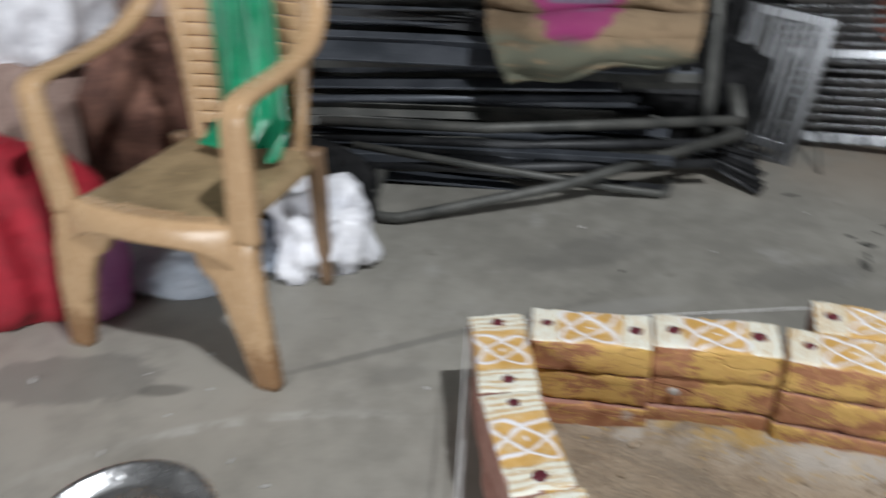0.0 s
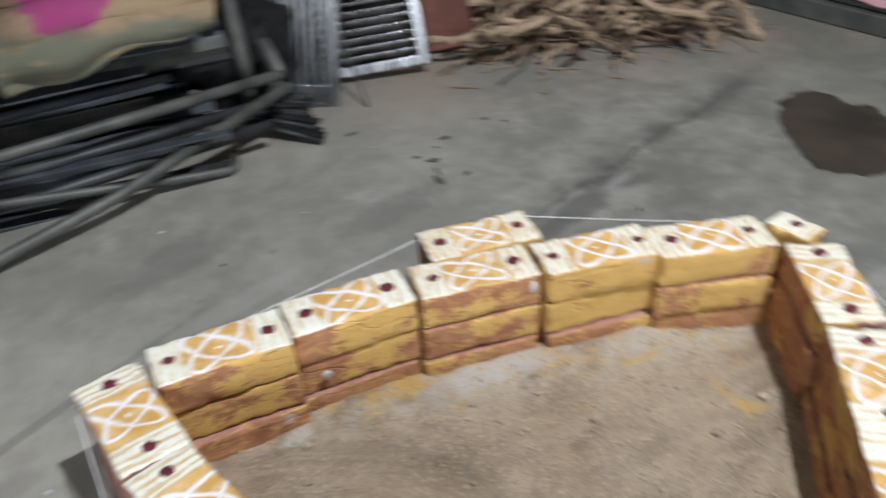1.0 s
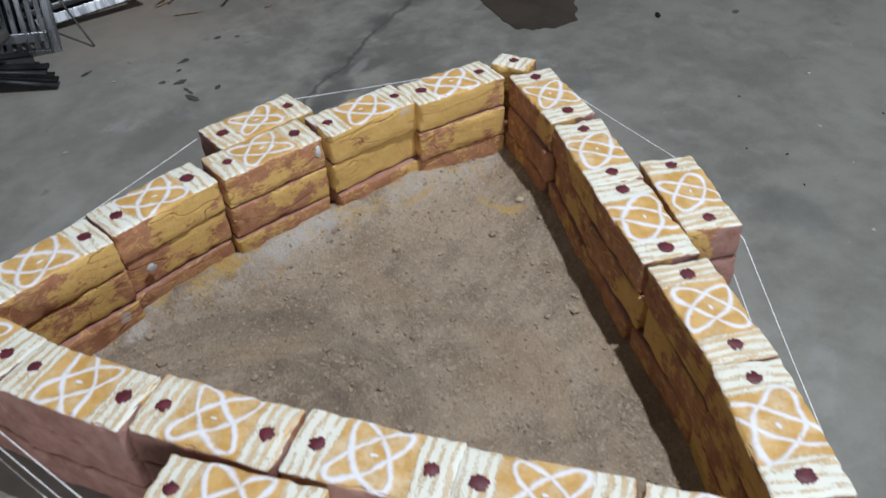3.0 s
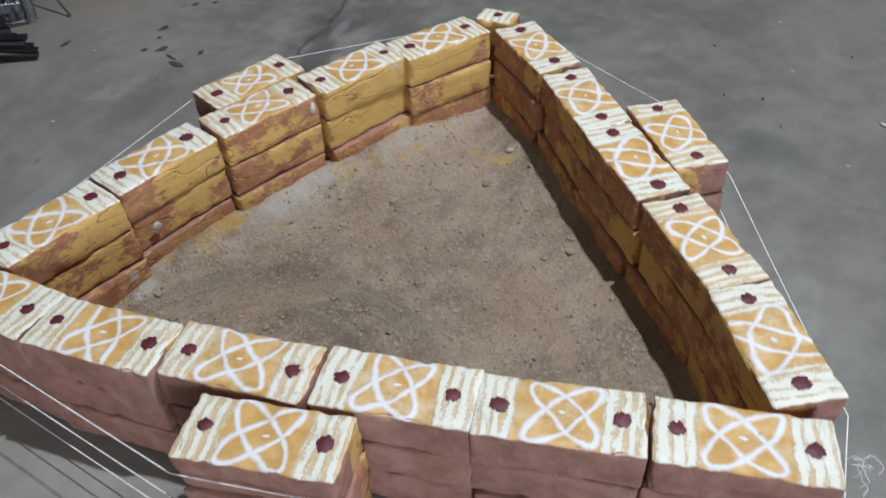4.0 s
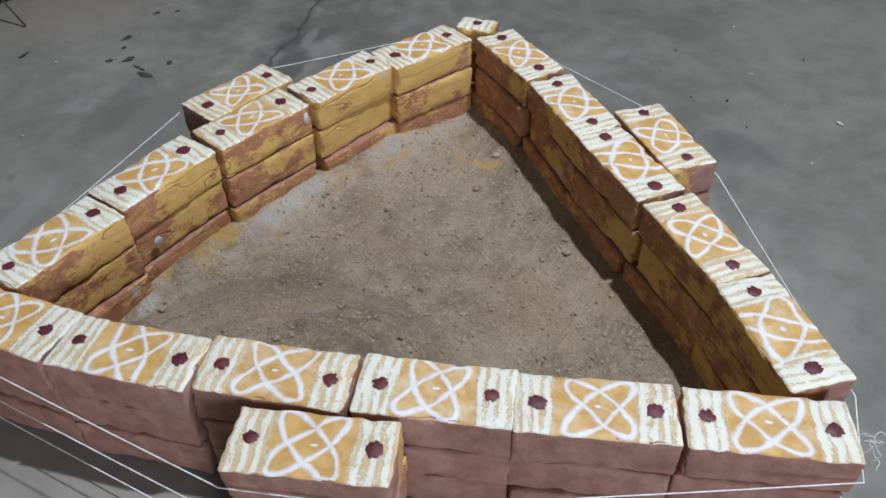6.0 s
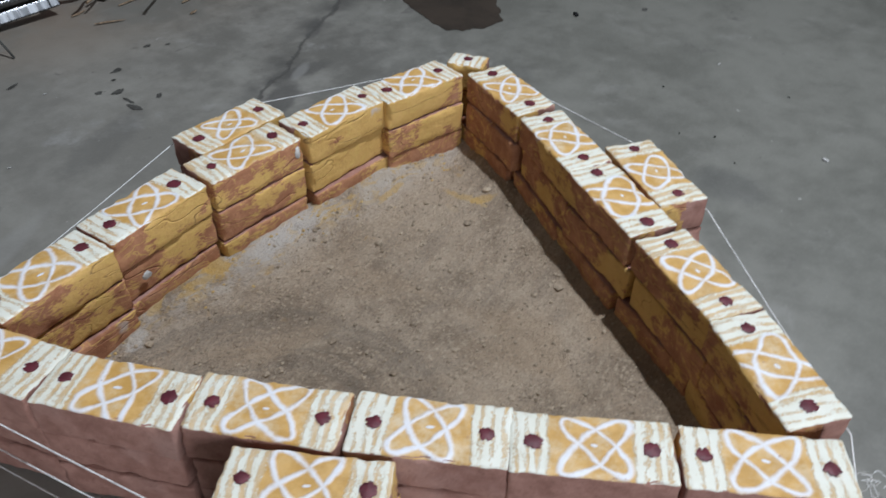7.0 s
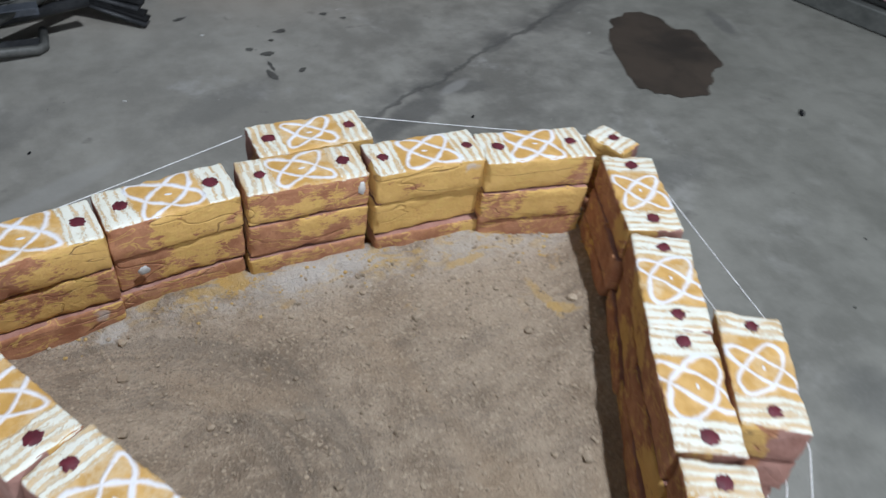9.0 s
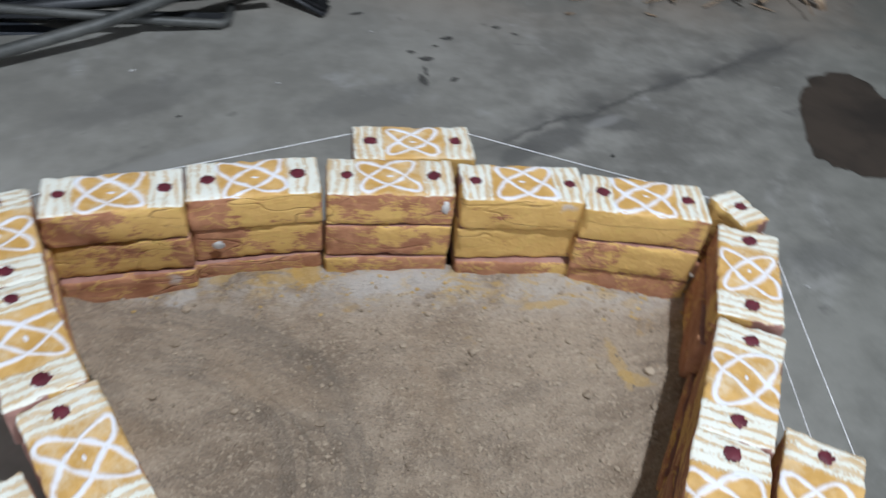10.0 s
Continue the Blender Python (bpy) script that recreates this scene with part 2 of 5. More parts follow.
def floor_mat():
    s = Shader("worn_concrete", 0.6)
    co, far, rnd = s.coords(False)
    xyz = s.node("ShaderNodeSeparateXYZ", Vector=co).outputs
    huge, big, mid, fine = s.noise(co, 0.7, 3.0), s.noise(co, 2.6, 5.0, 0.6, 0.3), s.noise(co, 14.0, 5.0, 0.65), s.noise(co, 120.0, 3.0)
    tone = s.math("ADD", s.math("MULTIPLY", big, 0.55), s.math("ADD", s.math("MULTIPLY", huge, 0.25), s.math("MULTIPLY", mid, 0.36)))
    col = s.mix(s.step(tone, 0.46, 0.72), (0.130, 0.126, 0.112), (0.262, 0.254, 0.228))
    # uneven lighting painted into the concrete: darker one side of the bricks, paler opposite
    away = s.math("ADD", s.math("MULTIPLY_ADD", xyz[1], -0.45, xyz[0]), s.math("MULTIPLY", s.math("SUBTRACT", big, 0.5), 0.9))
    dim_side = s.step(away, 0.75, 1.75)
    col = s.mix(s.math("MULTIPLY", dim_side, 0.55), col, (0.121, 0.121, 0.102))
    # the better lit side, lifted in colour
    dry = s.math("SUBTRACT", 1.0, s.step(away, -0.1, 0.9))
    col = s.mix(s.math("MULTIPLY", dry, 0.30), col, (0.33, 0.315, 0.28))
    pale = s.math("MULTIPLY", s.step(s.noise(co, 4.2, 5.0, 0.65, 0.8), 0.56, 0.70), s.step(mid, 0.40, 0.62))
    pale = s.math("MULTIPLY", pale, s.math("MULTIPLY_ADD", dim_side, -0.75, 1.0))
    col = s.mix(s.math("MULTIPLY", pale, 0.55), col, (0.33, 0.325, 0.315))
    dirt = s.math("MULTIPLY", s.step(s.noise(s.vec("ADD", co, (7.0, 3.0, 0.0)), 5.5, 4.0, 0.6, 0.5), 0.62, 0.72), s.step(mid, 0.45, 0.62))
    col = s.mix(s.math("MULTIPLY", dirt, 0.7), col, (0.085, 0.08, 0.074))
    speck = s.step(s.noise(co, 42.0, 2.0), 0.73, 0.77)
    col = s.mix(s.math("MULTIPLY", speck, 0.5), col, (0.07, 0.065, 0.06))
    chalk = s.step(s.noise(s.vec("ADD", co, (1.0, 9.0, 0.0)), 30.0, 2.0), 0.755, 0.79)
    col = s.mix(s.math("MULTIPLY", chalk, 0.5), col, (0.5, 0.49, 0.47))
    # the crack that runs away behind the bricks, and the damp band along it
    bend = s.math("MULTIPLY", s.math("SUBTRACT", s.noise(co, 4.0, 6.0, 0.65), 0.5), 0.15)
    off = s.math("ADD", s.math("SUBTRACT", s.math("MULTIPLY", s.math("SUBTRACT", xyz[0], 0.739), 0.60), s.math("SUBTRACT", xyz[1], 0.535)), bend)
    span = s.math("MULTIPLY", s.step(xyz[0], 0.55, 0.8), s.math("SUBTRACT", 1.0, s.step(xyz[0], 1.55, 1.9)))
    crack = s.math("SUBTRACT", 1.0, s.step(s.math("ABSOLUTE", off), 0.002, 0.013))
    damp = s.math("MULTIPLY", s.math("SUBTRACT", 1.0, s.step(s.math("ABSOLUTE", off), 0.01, 0.12)), s.step(s.noise(co, 5.0, 4.0), 0.38, 0.56))
    col = s.mix(s.math("MULTIPLY", s.math("MULTIPLY", damp, span), 0.8), col, (0.085, 0.083, 0.077))
    col = s.mix(s.math("MULTIPLY", s.math("MULTIPLY", crack, span), 0.75), col, (0.06, 0.058, 0.055))
    # sawdust-brown dust near the firewood
    brown = s.math("MULTIPLY", s.step(xyz[1], 0.95, 1.5), s.step(big, 0.3, 0.6))
    col = s.mix(s.math("MULTIPLY", brown, 0.6), col, (0.22, 0.165, 0.12))
    # trodden chalky dust round the chair, paled further for the brighter light there
    dust_and_light = s.math("MULTIPLY", s.math("SUBTRACT", 1.0, s.step(s.math("ADD", xyz[0], s.math("MULTIPLY_ADD", huge, 0.9, s.math("MULTIPLY", big, 0.6))), -0.25, 0.85)), s.math("SUBTRACT", 1.0, s.step(s.math("ADD", xyz[1], s.math("MULTIPLY_ADD", huge, 0.7, s.math("MULTIPLY", big, 0.5))), 0.25, 1.15)))
    col = s.mix(s.math("MULTIPLY", dust_and_light, s.math("MULTIPLY_ADD", s.step(tone, 0.4, 0.62), 0.5, 0.35)), col, (0.36, 0.335, 0.295))
    # damp patches, a smudge, a thin dark line and a pale tide mark near the chair
    ragged = s.math("ADD", s.math("MULTIPLY", s.math("SUBTRACT", big, 0.5), 0.9), s.math("MULTIPLY", s.math("SUBTRACT", mid, 0.5), 0.7))
    for cx, cy, ax, ay, turn, soft, amount, tint in (
            (-1.23, -0.28, 0.22, 0.085, 22, 0.25, 0.55, (0.15, 0.143, 0.132)), (-0.975, -0.232, 0.055, 0.02, 20, 0.6, 0.6, (0.10, 0.093, 0.083)),
            (-0.47, 0.13, 0.36, 0.013, 39.5, 0.8, 0.5, (0.12, 0.116, 0.108)), (-0.50, -0.02, 0.07, 0.03, 30, 0.8, 0.4, (0.15, 0.143, 0.13)),
            (-0.20, 0.62, 0.20, 0.07, 40, 0.7, 0.35, (0.10, 0.098, 0.092)), (0.35, 0.66, 0.16, 0.05, 28, 0.7, 0.3, (0.09, 0.09, 0.086)),
            (0.82, 0.51, 0.11, 0.045, 30, 0.5, 0.7, (0.085, 0.083, 0.078)), (0.98, 0.60, 0.08, 0.035, -8, 0.5, 0.6, (0.09, 0.088, 0.082)), (1.19, 0.81, 0.08, 0.024, 40, 0.6, 0.65, (0.085, 0.083, 0.078)), (1.53, 1.0, 0.09, 0.03, 30, 0.6, 0.6, (0.085, 0.083, 0.078)), (0.72, 0.45, 0.06, 0.03, 40, 0.6, 0.6, (0.085, 0.083, 0.078)), (2.02, 0.78, 0.08, 0.03, 80, 0.6, 0.6, (0.08, 0.078, 0.074)), (1.35, 0.10, 0.10, 0.05, 10, 0.8, 0.4, (0.09, 0.09, 0.086)),
            (1.32, -0.64, 0.07, 0.09, 0, 0.8, 0.45, (0.08, 0.08, 0.076)), (-0.05, 0.40, 0.16, 0.03, 30, 0.7, 0.3, (0.34, 0.335, 0.32)), (0.96, 0.60, 0.06, 0.018, 30, 0.7, 0.4, (0.34, 0.335, 0.32))):
        ca, sa = math.cos(math.radians(turn)), math.sin(math.radians(turn))
        px, py = s.math("SUBTRACT", xyz[0], cx), s.math("SUBTRACT", xyz[1], cy)
        u = s.math("ADD", s.math("MULTIPLY", px, ca / ax), s.math("MULTIPLY", py, sa / ax))
        v = s.math("SUBTRACT", s.math("MULTIPLY", py, ca / ay), s.math("MULTIPLY", px, sa / ay))
        q = s.math("SQRT", s.math("ADD", s.math("MULTIPLY", u, u), s.math("MULTIPLY", v, v)))
        blot = s.math("SUBTRACT", 1.0, s.step(s.math("ADD", q, ragged), 1.0 - soft * 0.5, 1.0 + soft * 0.5))
        col = s.mix(s.math("MULTIPLY", blot, amount), col, tint)
    px, py = s.math("SUBTRACT", xyz[0], -0.222), s.math("SUBTRACT", xyz[1], -1.203)
    q = s.math("SUBTRACT", s.math("SQRT", s.math("ADD", s.math("MULTIPLY", px, px), s.math("MULTIPLY", py, py))), 1.085)
    tide = s.math("SUBTRACT", 1.0, s.step(s.math("ABSOLUTE", s.math("ADD", q, s.math("MULTIPLY", s.math("SUBTRACT", mid, 0.5), 0.04))), 0.004, 0.022))
    tide = s.math("MULTIPLY", tide, s.math("MULTIPLY", s.step(xyz[1], -0.62, -0.4), s.math("SUBTRACT", 1.0, s.step(xyz[0], -0.5, -0.38))))
    col = s.mix(s.math("MULTIPLY", tide, s.math("MULTIPLY", s.step(mid, 0.35, 0.65), s.math("MULTIPLY_ADD", s.step(big, 0.4, 0.6), 0.45, 0.2))), col, (0.52, 0.51, 0.49))
    col = s.mix(s.math("MULTIPLY", s.math("SUBTRACT", fine, 0.5), 0.25), col, (0.4, 0.39, 0.37))
    h = s.math("ADD", s.math("MULTIPLY", mid, 0.8), s.math("ADD", s.math("MULTIPLY", fine, 0.25), s.math("MULTIPLY", s.math("MULTIPLY", crack, span), -0.6)))
    return s.done(col, h, 0.003, 0.45, s.math("MULTIPLY_ADD", mid, 0.3, 0.42))


def sand_mat():
    s = Shader("sandy_earth", 0.95)
    co, far, rnd = s.coords(False)
    big, mid, fine, grit = s.noise(co, 4.0, 4.0, 0.6, 0.5), s.noise(co, 24.0, 5.0, 0.65), s.noise(co, 120.0, 4.0, 0.7), s.noise(co, 230.0, 3.0, 0.7)
    col = s.mix(s.step(s.math("ADD", s.math("MULTIPLY", big, 0.65), s.math("MULTIPLY", mid, 0.35)), 0.38, 0.62), (0.245, 0.185, 0.130), (0.405, 0.318, 0.232))
    col = s.mix(s.math("MULTIPLY", s.step(fine, 0.53, 0.62), 0.65), col, (0.51, 0.415, 0.305))
    col = s.mix(s.math("MULTIPLY", s.step(grit, 0.53, 0.62), 0.45), col, (0.10, 0.08, 0.063))
    xyz = s.node("ShaderNodeSeparateXYZ", Vector=co).outputs
    chalk = s.math("MULTIPLY", s.step(xyz[1], -0.13, -0.03), s.step(s.math("ADD", s.math("MULTIPLY", big, 0.5), s.math("MULTIPLY", mid, 0.5)), 0.42, 0.58))
    col = s.mix(s.math("MULTIPLY", chalk, 0.5), col, (0.50, 0.475, 0.44))
    ochre = s.math("MULTIPLY", s.step(xyz[1], -0.3, -0.1), s.step(s.noise(co, 10.0, 4.0, 0.6, 1.0), 0.63, 0.7))
    col = s.mix(s.math("MULTIPLY", ochre, 0.5), col, (0.45, 0.27, 0.07))
    spill = s.math("MULTIPLY", s.step(xyz[1], -0.10, -0.03), s.step(s.noise(s.vec("MULTIPLY", co, (1.0, 2.0, 1.0)), 16.0, 5.0, 0.7, 0.6), 0.52, 0.58))
    col = s.mix(s.math("MULTIPLY", spill, 0.55), col, (0.52, 0.33, 0.085))
    sweep = s.noise(s.vec("MULTIPLY", s.vec("ADD", co, s.vec("MULTIPLY", s.node("ShaderNodeTexNoise", Vector=co, Scale=2.5).outputs["Color"], (0.3, 0.3, 0.0))), (1.6, 9.0, 1.0)), 3.0, 4.0, 0.6)
    col = s.mix(s.math("MULTIPLY", s.step(sweep, 0.50, 0.66), 0.28), col, (0.19, 0.155, 0.122))
    col = s.mix(s.math("MULTIPLY", s.math("SUBTRACT", 1.0, s.step(sweep, 0.34, 0.48)), 0.4), col, (0.43, 0.345, 0.255))
    # darker, damper earth raked over in arcs
    rx, ry = s.math("ADD", xyz[0], 0.0), s.math("ADD", xyz[1], 0.45)
    ring = s.math("ADD", s.math("SQRT", s.math("ADD", s.math("MULTIPLY", rx, rx), s.math("MULTIPLY", ry, ry))), s.math("MULTIPLY", s.math("SUBTRACT", big, 0.5), 0.10))
    band = s.math("MULTIPLY", s.math("MULTIPLY", s.step(ring, 0.16, 0.24), s.math("SUBTRACT", 1.0, s.step(ring, 0.36, 0.42))), s.step(s.math("ADD", xyz[0], s.math("MULTIPLY", xyz[1], 0.5)), -0.25, -0.05))
    comb = s.noise(s.node("ShaderNodeCombineXYZ", X=s.math("MULTIPLY", ring, 40.0), Y=xyz[0]).outputs[0], 1.3, 3.0)
    col = s.mix(s.math("MULTIPLY", band, s.math("MULTIPLY_ADD", s.step(comb, 0.42, 0.6), 0.30, 0.08)), col, (0.125, 0.105, 0.085))
    tan = s.step(s.noise(s.vec("ADD", co, (4.0, 2.0, 0.0)), 3.2, 3.0, 0.5, 0.8), 0.5, 0.66)
    col = s.mix(s.math("MULTIPLY", tan, 0.35), col, (0.37, 0.265, 0.17))
    # spilt ochre and lime
    rag = s.math("ADD", s.math("MULTIPLY", s.math("SUBTRACT", mid, 0.5), 2.4), s.math("MULTIPLY", s.math("SUBTRACT", fine, 0.5), 0.9))
    for cx, cy, ax, ay, turn, amount, tint in ((0.81, -0.20, 0.014, 0.052, 8, 0.55, (0.50, 0.33, 0.12)), (0.83, -0.245, 0.034, 0.012, -30, 0.55, (0.50, 0.32, 0.10)), (0.245, -0.012, 0.03, 0.026, 0, 0.7, (0.52, 0.32, 0.08)),
                                               (0.70, -0.075, 0.05, 0.01, 10, 0.6, (0.50, 0.33, 0.11)), (0.02, -0.07, 0.03, 0.018, 30, 0.45, (0.60, 0.58, 0.55)), (0.40, -0.03, 0.10, 0.03, 0, 0.35, (0.56, 0.54, 0.52))):
        ca, sa = math.cos(math.radians(turn)), math.sin(math.radians(turn))
        px, py = s.math("SUBTRACT", xyz[0], cx), s.math("SUBTRACT", xyz[1], cy)
        u = s.math("ADD", s.math("MULTIPLY", px, ca / ax), s.math("MULTIPLY", py, sa / ax))
        v = s.math("SUBTRACT", s.math("MULTIPLY", py, ca / ay), s.math("MULTIPLY", px, sa / ay))
        q = s.math("ADD", s.math("SQRT", s.math("ADD", s.math("MULTIPLY", u, u), s.math("MULTIPLY", v, v))), rag)
        col = s.mix(s.math("MULTIPLY", s.math("SUBTRACT", 1.0, s.step(q, 0.75, 1.15)), amount), col, tint)
    h = s.math("ADD", s.math("ADD", mid, s.math("MULTIPLY", fine, 0.8)), s.math("MULTIPLY", grit, 0.5))
    return s.done(col, h, 0.008, 1.0)


def steel_mat():
    s = Shader("dull_steel", 0.3, 0.92)
    co, far, rnd = s.coords()
    fine = s.noise(s.vec("MULTIPLY", far, (1.0, 1.0, 0.1)), 60.0, 4.0)
    return s.done(s.mix(fine, (0.11, 0.116, 0.125), (0.32, 0.33, 0.345)), fine, 0.0006, 0.3, s.math("MULTIPLY_ADD", fine, 0.35, 0.10))


def jute_mat():
    s = Shader("jute_sacking", 0.95)
    co, far, rnd = s.coords(False)
    xyz = s.node("ShaderNodeSeparateXYZ", Vector=co).outputs
    weave = s.math("MULTIPLY", s.math("SINE", s.math("MULTIPLY", xyz[0], 1900.0)), s.math("SINE", s.math("MULTIPLY", s.math("ADD", xyz[1], xyz[2]), 1900.0)))
    big, mid = s.noise(co, 5.0, 4.0), s.noise(co, 40.0, 4.0)
    col = s.mix(s.step(s.math("ADD", big, s.math("MULTIPLY", mid, 0.3)), 0.5, 0.8), (0.145, 0.098, 0.058), (0.285, 0.20, 0.123))
    # faded magenta and blue-grey print
    d = s.math("SQRT", s.math("ADD", s.math("POWER", s.math("MULTIPLY", s.math("ADD", xyz[0], 0.045), 0.6), 2.0), s.math("POWER", s.math("MULTIPLY", s.math("SUBTRACT", xyz[2], 0.118), 0.95), 2.0)))
    d = s.math("ADD", d, s.math("MULTIPLY", s.math("SUBTRACT", s.noise(co, 12.0, 4.0), 0.5), 0.09))
    pink = s.math("SUBTRACT", 1.0, s.step(d, 0.066, 0.08))
    col = s.mix(s.math("MULTIPLY", pink, 0.85), col, (0.30, 0.022, 0.15))
    blue = s.math("SUBTRACT", 1.0, s.step(d, 0.045, 0.065))
    col = s.mix(s.math("MULTIPLY", s.math("MULTIPLY", blue, s.step(xyz[2], 0.105, 0.118)), 0.85), col, (0.14, 0.15, 0.2))
    grey = s.math("SUBTRACT", 1.0, s.step(s.math("ADD", xyz[2], s.math("MULTIPLY", big, 0.08)), 0.055, 0.10))
    col = s.mix(s.math("MULTIPLY", grey, s.step(s.noise(s.vec("MULTIPLY", co, (0.3, 1.0, 2.5)), 22.0, 4.0), 0.25, 0.5)), col, (0.125, 0.128, 0.092))
    return s.done(col, s.math("ADD", s.math("MULTIPLY", weave, 0.3), mid), 0.004, 0.6)


M_BRICK, M_SMEAR, M_PAINT = brick_mat("raw_brick", False), brick_mat("ochre_smeared_brick", True), painted_mat()
M_DULL = brick_mat("thinly_smeared_brick", True, -0.06)
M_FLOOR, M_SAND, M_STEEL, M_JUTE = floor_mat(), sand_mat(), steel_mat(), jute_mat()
M_DOT = plain_mat("maroon_paint", (0.075, 0.008, 0.016), (0.13, 0.016, 0.028), 60, 0.55, 0, 0.0008, 400)
M_THREAD = plain_mat("white_cotton", (0.62, 0.62, 0.62), (0.85, 0.85, 0.84), 80, 0.9)


def chair_mat():
    """Tan plastic, scuffed, with brown stains splashed up from the floor."""
    s = Shader("tan_plastic", 0.3)
    co, far, rnd = s.coords(False)
    z = s.node("ShaderNodeSeparateXYZ", Vector=co).outputs[2]
    big, mid, fine = s.noise(co, 5.0), s.noise(co, 22.0, 4.0, 0.65), s.noise(co, 90.0, 3.0)
    col = s.mix(s.step(s.math("ADD", s.math("MULTIPLY", big, 0.6), s.math("MULTIPLY", mid, 0.4)), 0.15, 0.85), (0.40, 0.25, 0.135), (0.53, 0.355, 0.205))
    stain = s.math("SUBTRACT", 1.0, s.step(s.math("ADD", z, s.math("MULTIPLY", s.math("SUBTRACT", mid, 0.5), 0.22)), 0.08, 0.15))
    col = s.mix(s.math("MULTIPLY", stain, 0.8), col, (0.21, 0.105, 0.045))
    scuff = s.step(s.noise(s.vec("MULTIPLY", co, (1.0, 1.0, 0.3)), 45.0, 5.0, 0.7), 0.6, 0.7)
    col = s.mix(s.math("MULTIPLY", scuff, 0.14), col, (0.22, 0.15, 0.09))
    return s.done(col, fine, 0.0003, 0.25, s.math("MULTIPLY_ADD", mid, 0.25, 0.14))


M_CHAIR = chair_mat()
M_DUSTY = plain_mat("dusty_tan_plastic", (0.22, 0.155, 0.085), (0.37, 0.265, 0.15), 9, 0.5, 0, 0.0008, 70)
M_LEG = plain_mat("brown_plastic", (0.16, 0.10, 0.06), (0.25, 0.155, 0.09), 9, 0.5)
M_GREEN = plain_mat("green_satin", (0.0, 0.16, 0.075), (0.01, 0.27, 0.135), 7, 0.32, 0, 0.002, 40)
M_RED = plain_mat("red_cloth", (0.23, 0.005, 0.014), (0.38, 0.012, 0.028), 6, 0.75, 0, 0.002, 50)
M_PURPLE = plain_mat("purple_cloth", (0.46, 0.14, 0.39), (0.64, 0.27, 0.56), 8, 0.75)
M_WHITE = plain_mat("white_plastic_sheet", (0.50, 0.50, 0.54), (0.76, 0.76, 0.80), 14, 0.42, 0, 0.003, 40)
M_GREYBLUE = plain_mat("greyblue_cloth", (0.30, 0.34, 0.40), (0.44, 0.48, 0.54), 9, 0.8)
M_BROWN = plain_mat("terracotta_cloth", (0.085, 0.038, 0.028), (0.21, 0.10, 0.07), 10, 0.85)
M_COPPER = plain_mat("copper_satin", (0.24, 0.09, 0.05), (0.42, 0.20, 0.12), 14, 0.35)
M_DUSTPINK = plain_mat("dusty_pink_cloth", (0.23, 0.155, 0.13), (0.34, 0.245, 0.21), 6, 0.85)
# near-black for the strips, the crumbs and the lumps that stand in for shade
M_DARK = plain_mat("near_black", (0.006, 0.0065, 0.007), (0.02, 0.02, 0.021), 14, 0.9, 0, 0.001, 90, 0.12)
M_IRON = plain_mat("blackened_iron", (0.012, 0.013, 0.015), (0.048, 0.05, 0.054), 7, 0.5, 0.25, 0.001, 120)
M_IRONGREY = plain_mat("grey_worn_iron", (0.048, 0.05, 0.048), (0.115, 0.115, 0.107), 9, 0.55, 0.3, 0.001, 120)
M_IRONBLUE = plain_mat("blue_grey_iron", (0.045, 0.052, 0.064), (0.11, 0.12, 0.14), 6, 0.5, 0.35, 0.001, 120)
M_SHEET = plain_mat("dark_backing_sheet", (0.008, 0.008, 0.009), (0.05, 0.045, 0.042), 12, 0.7, 0, 0.002, 60, 0.2)
M_RUST = plain_mat("rusty_sheet", (0.10, 0.035, 0.025), (0.19, 0.075, 0.055), 5, 0.8, 0.1)
M_WOOD = plain_mat("split_wood", (0.15, 0.105, 0.07), (0.43, 0.32, 0.22), 14, 0.9, 0, 0.006, 90, 0.2)
M_BARK = plain_mat("bark", (0.05, 0.033, 0.024), (0.15, 0.10, 0.072), 16, 0.95, 0, 0.005, 80, 0.15)
M_STEELPLATE = plain_mat("polished_steel", (0.66, 0.67, 0.69), (0.8, 0.81, 0.83), 14, 0.26, 1.0, 0.008, 32)
M_FRAME = plain_mat("dark_painted_frame", (0.035, 0.037, 0.034), (0.08, 0.082, 0.075), 8, 0.6)
M_PINK = plain_mat("pink_white_cloth", (0.36, 0.16, 0.19), (0.62, 0.50, 0.53), 5, 0.85)
M_WALL = plain_mat("limewashed_wall", (0.13, 0.128, 0.125), (0.19, 0.187, 0.18), 1.2, 0.9)
M_ASH = plain_mat("white_ash_powder", (0.70, 0.70, 0.72), (0.86, 0.86, 0.87), 20, 0.95, 0, 0.002)
M_BAG = plain_mat("white_plastic_bag", (0.62, 0.63, 0.68), (0.87, 0.88, 0.93), 14, 0.4, 0, 0.003, 40)
M_ASHGREY = plain_mat("white_ash", (0.38, 0.37, 0.36), (0.60, 0.59, 0.57), 30, 0.95, 0, 0.003)


def water_mat():
    s = Shader("wet_floor", 0.3)
    s.bsdf.inputs["Specular IOR Level"].default_value = 0.25
    co, far, rnd = s.coords()
    big, fine = s.noise(far, 6.0, 4.0), s.noise(far, 70.0, 3.0)
    silt = s.step(s.math("ADD", s.noise(far, 4.0, 3.0, 0.6, 0.4), s.math("MULTIPLY", fine, 0.15)), 0.42, 0.72)
    return s.done(s.mix(silt, (0.026, 0.021, 0.017), (0.050, 0.038, 0.029)), fine, 0.001, 0.3, s.math("MULTIPLY_ADD", big, 0.4, 0.25))


M_WET = water_mat()
M_DAMP = plain_mat("damp_stain", (0.055, 0.053, 0.048), (0.10, 0.097, 0.09), 30, 0.75, 0, 0.0005, 90, 0.2)


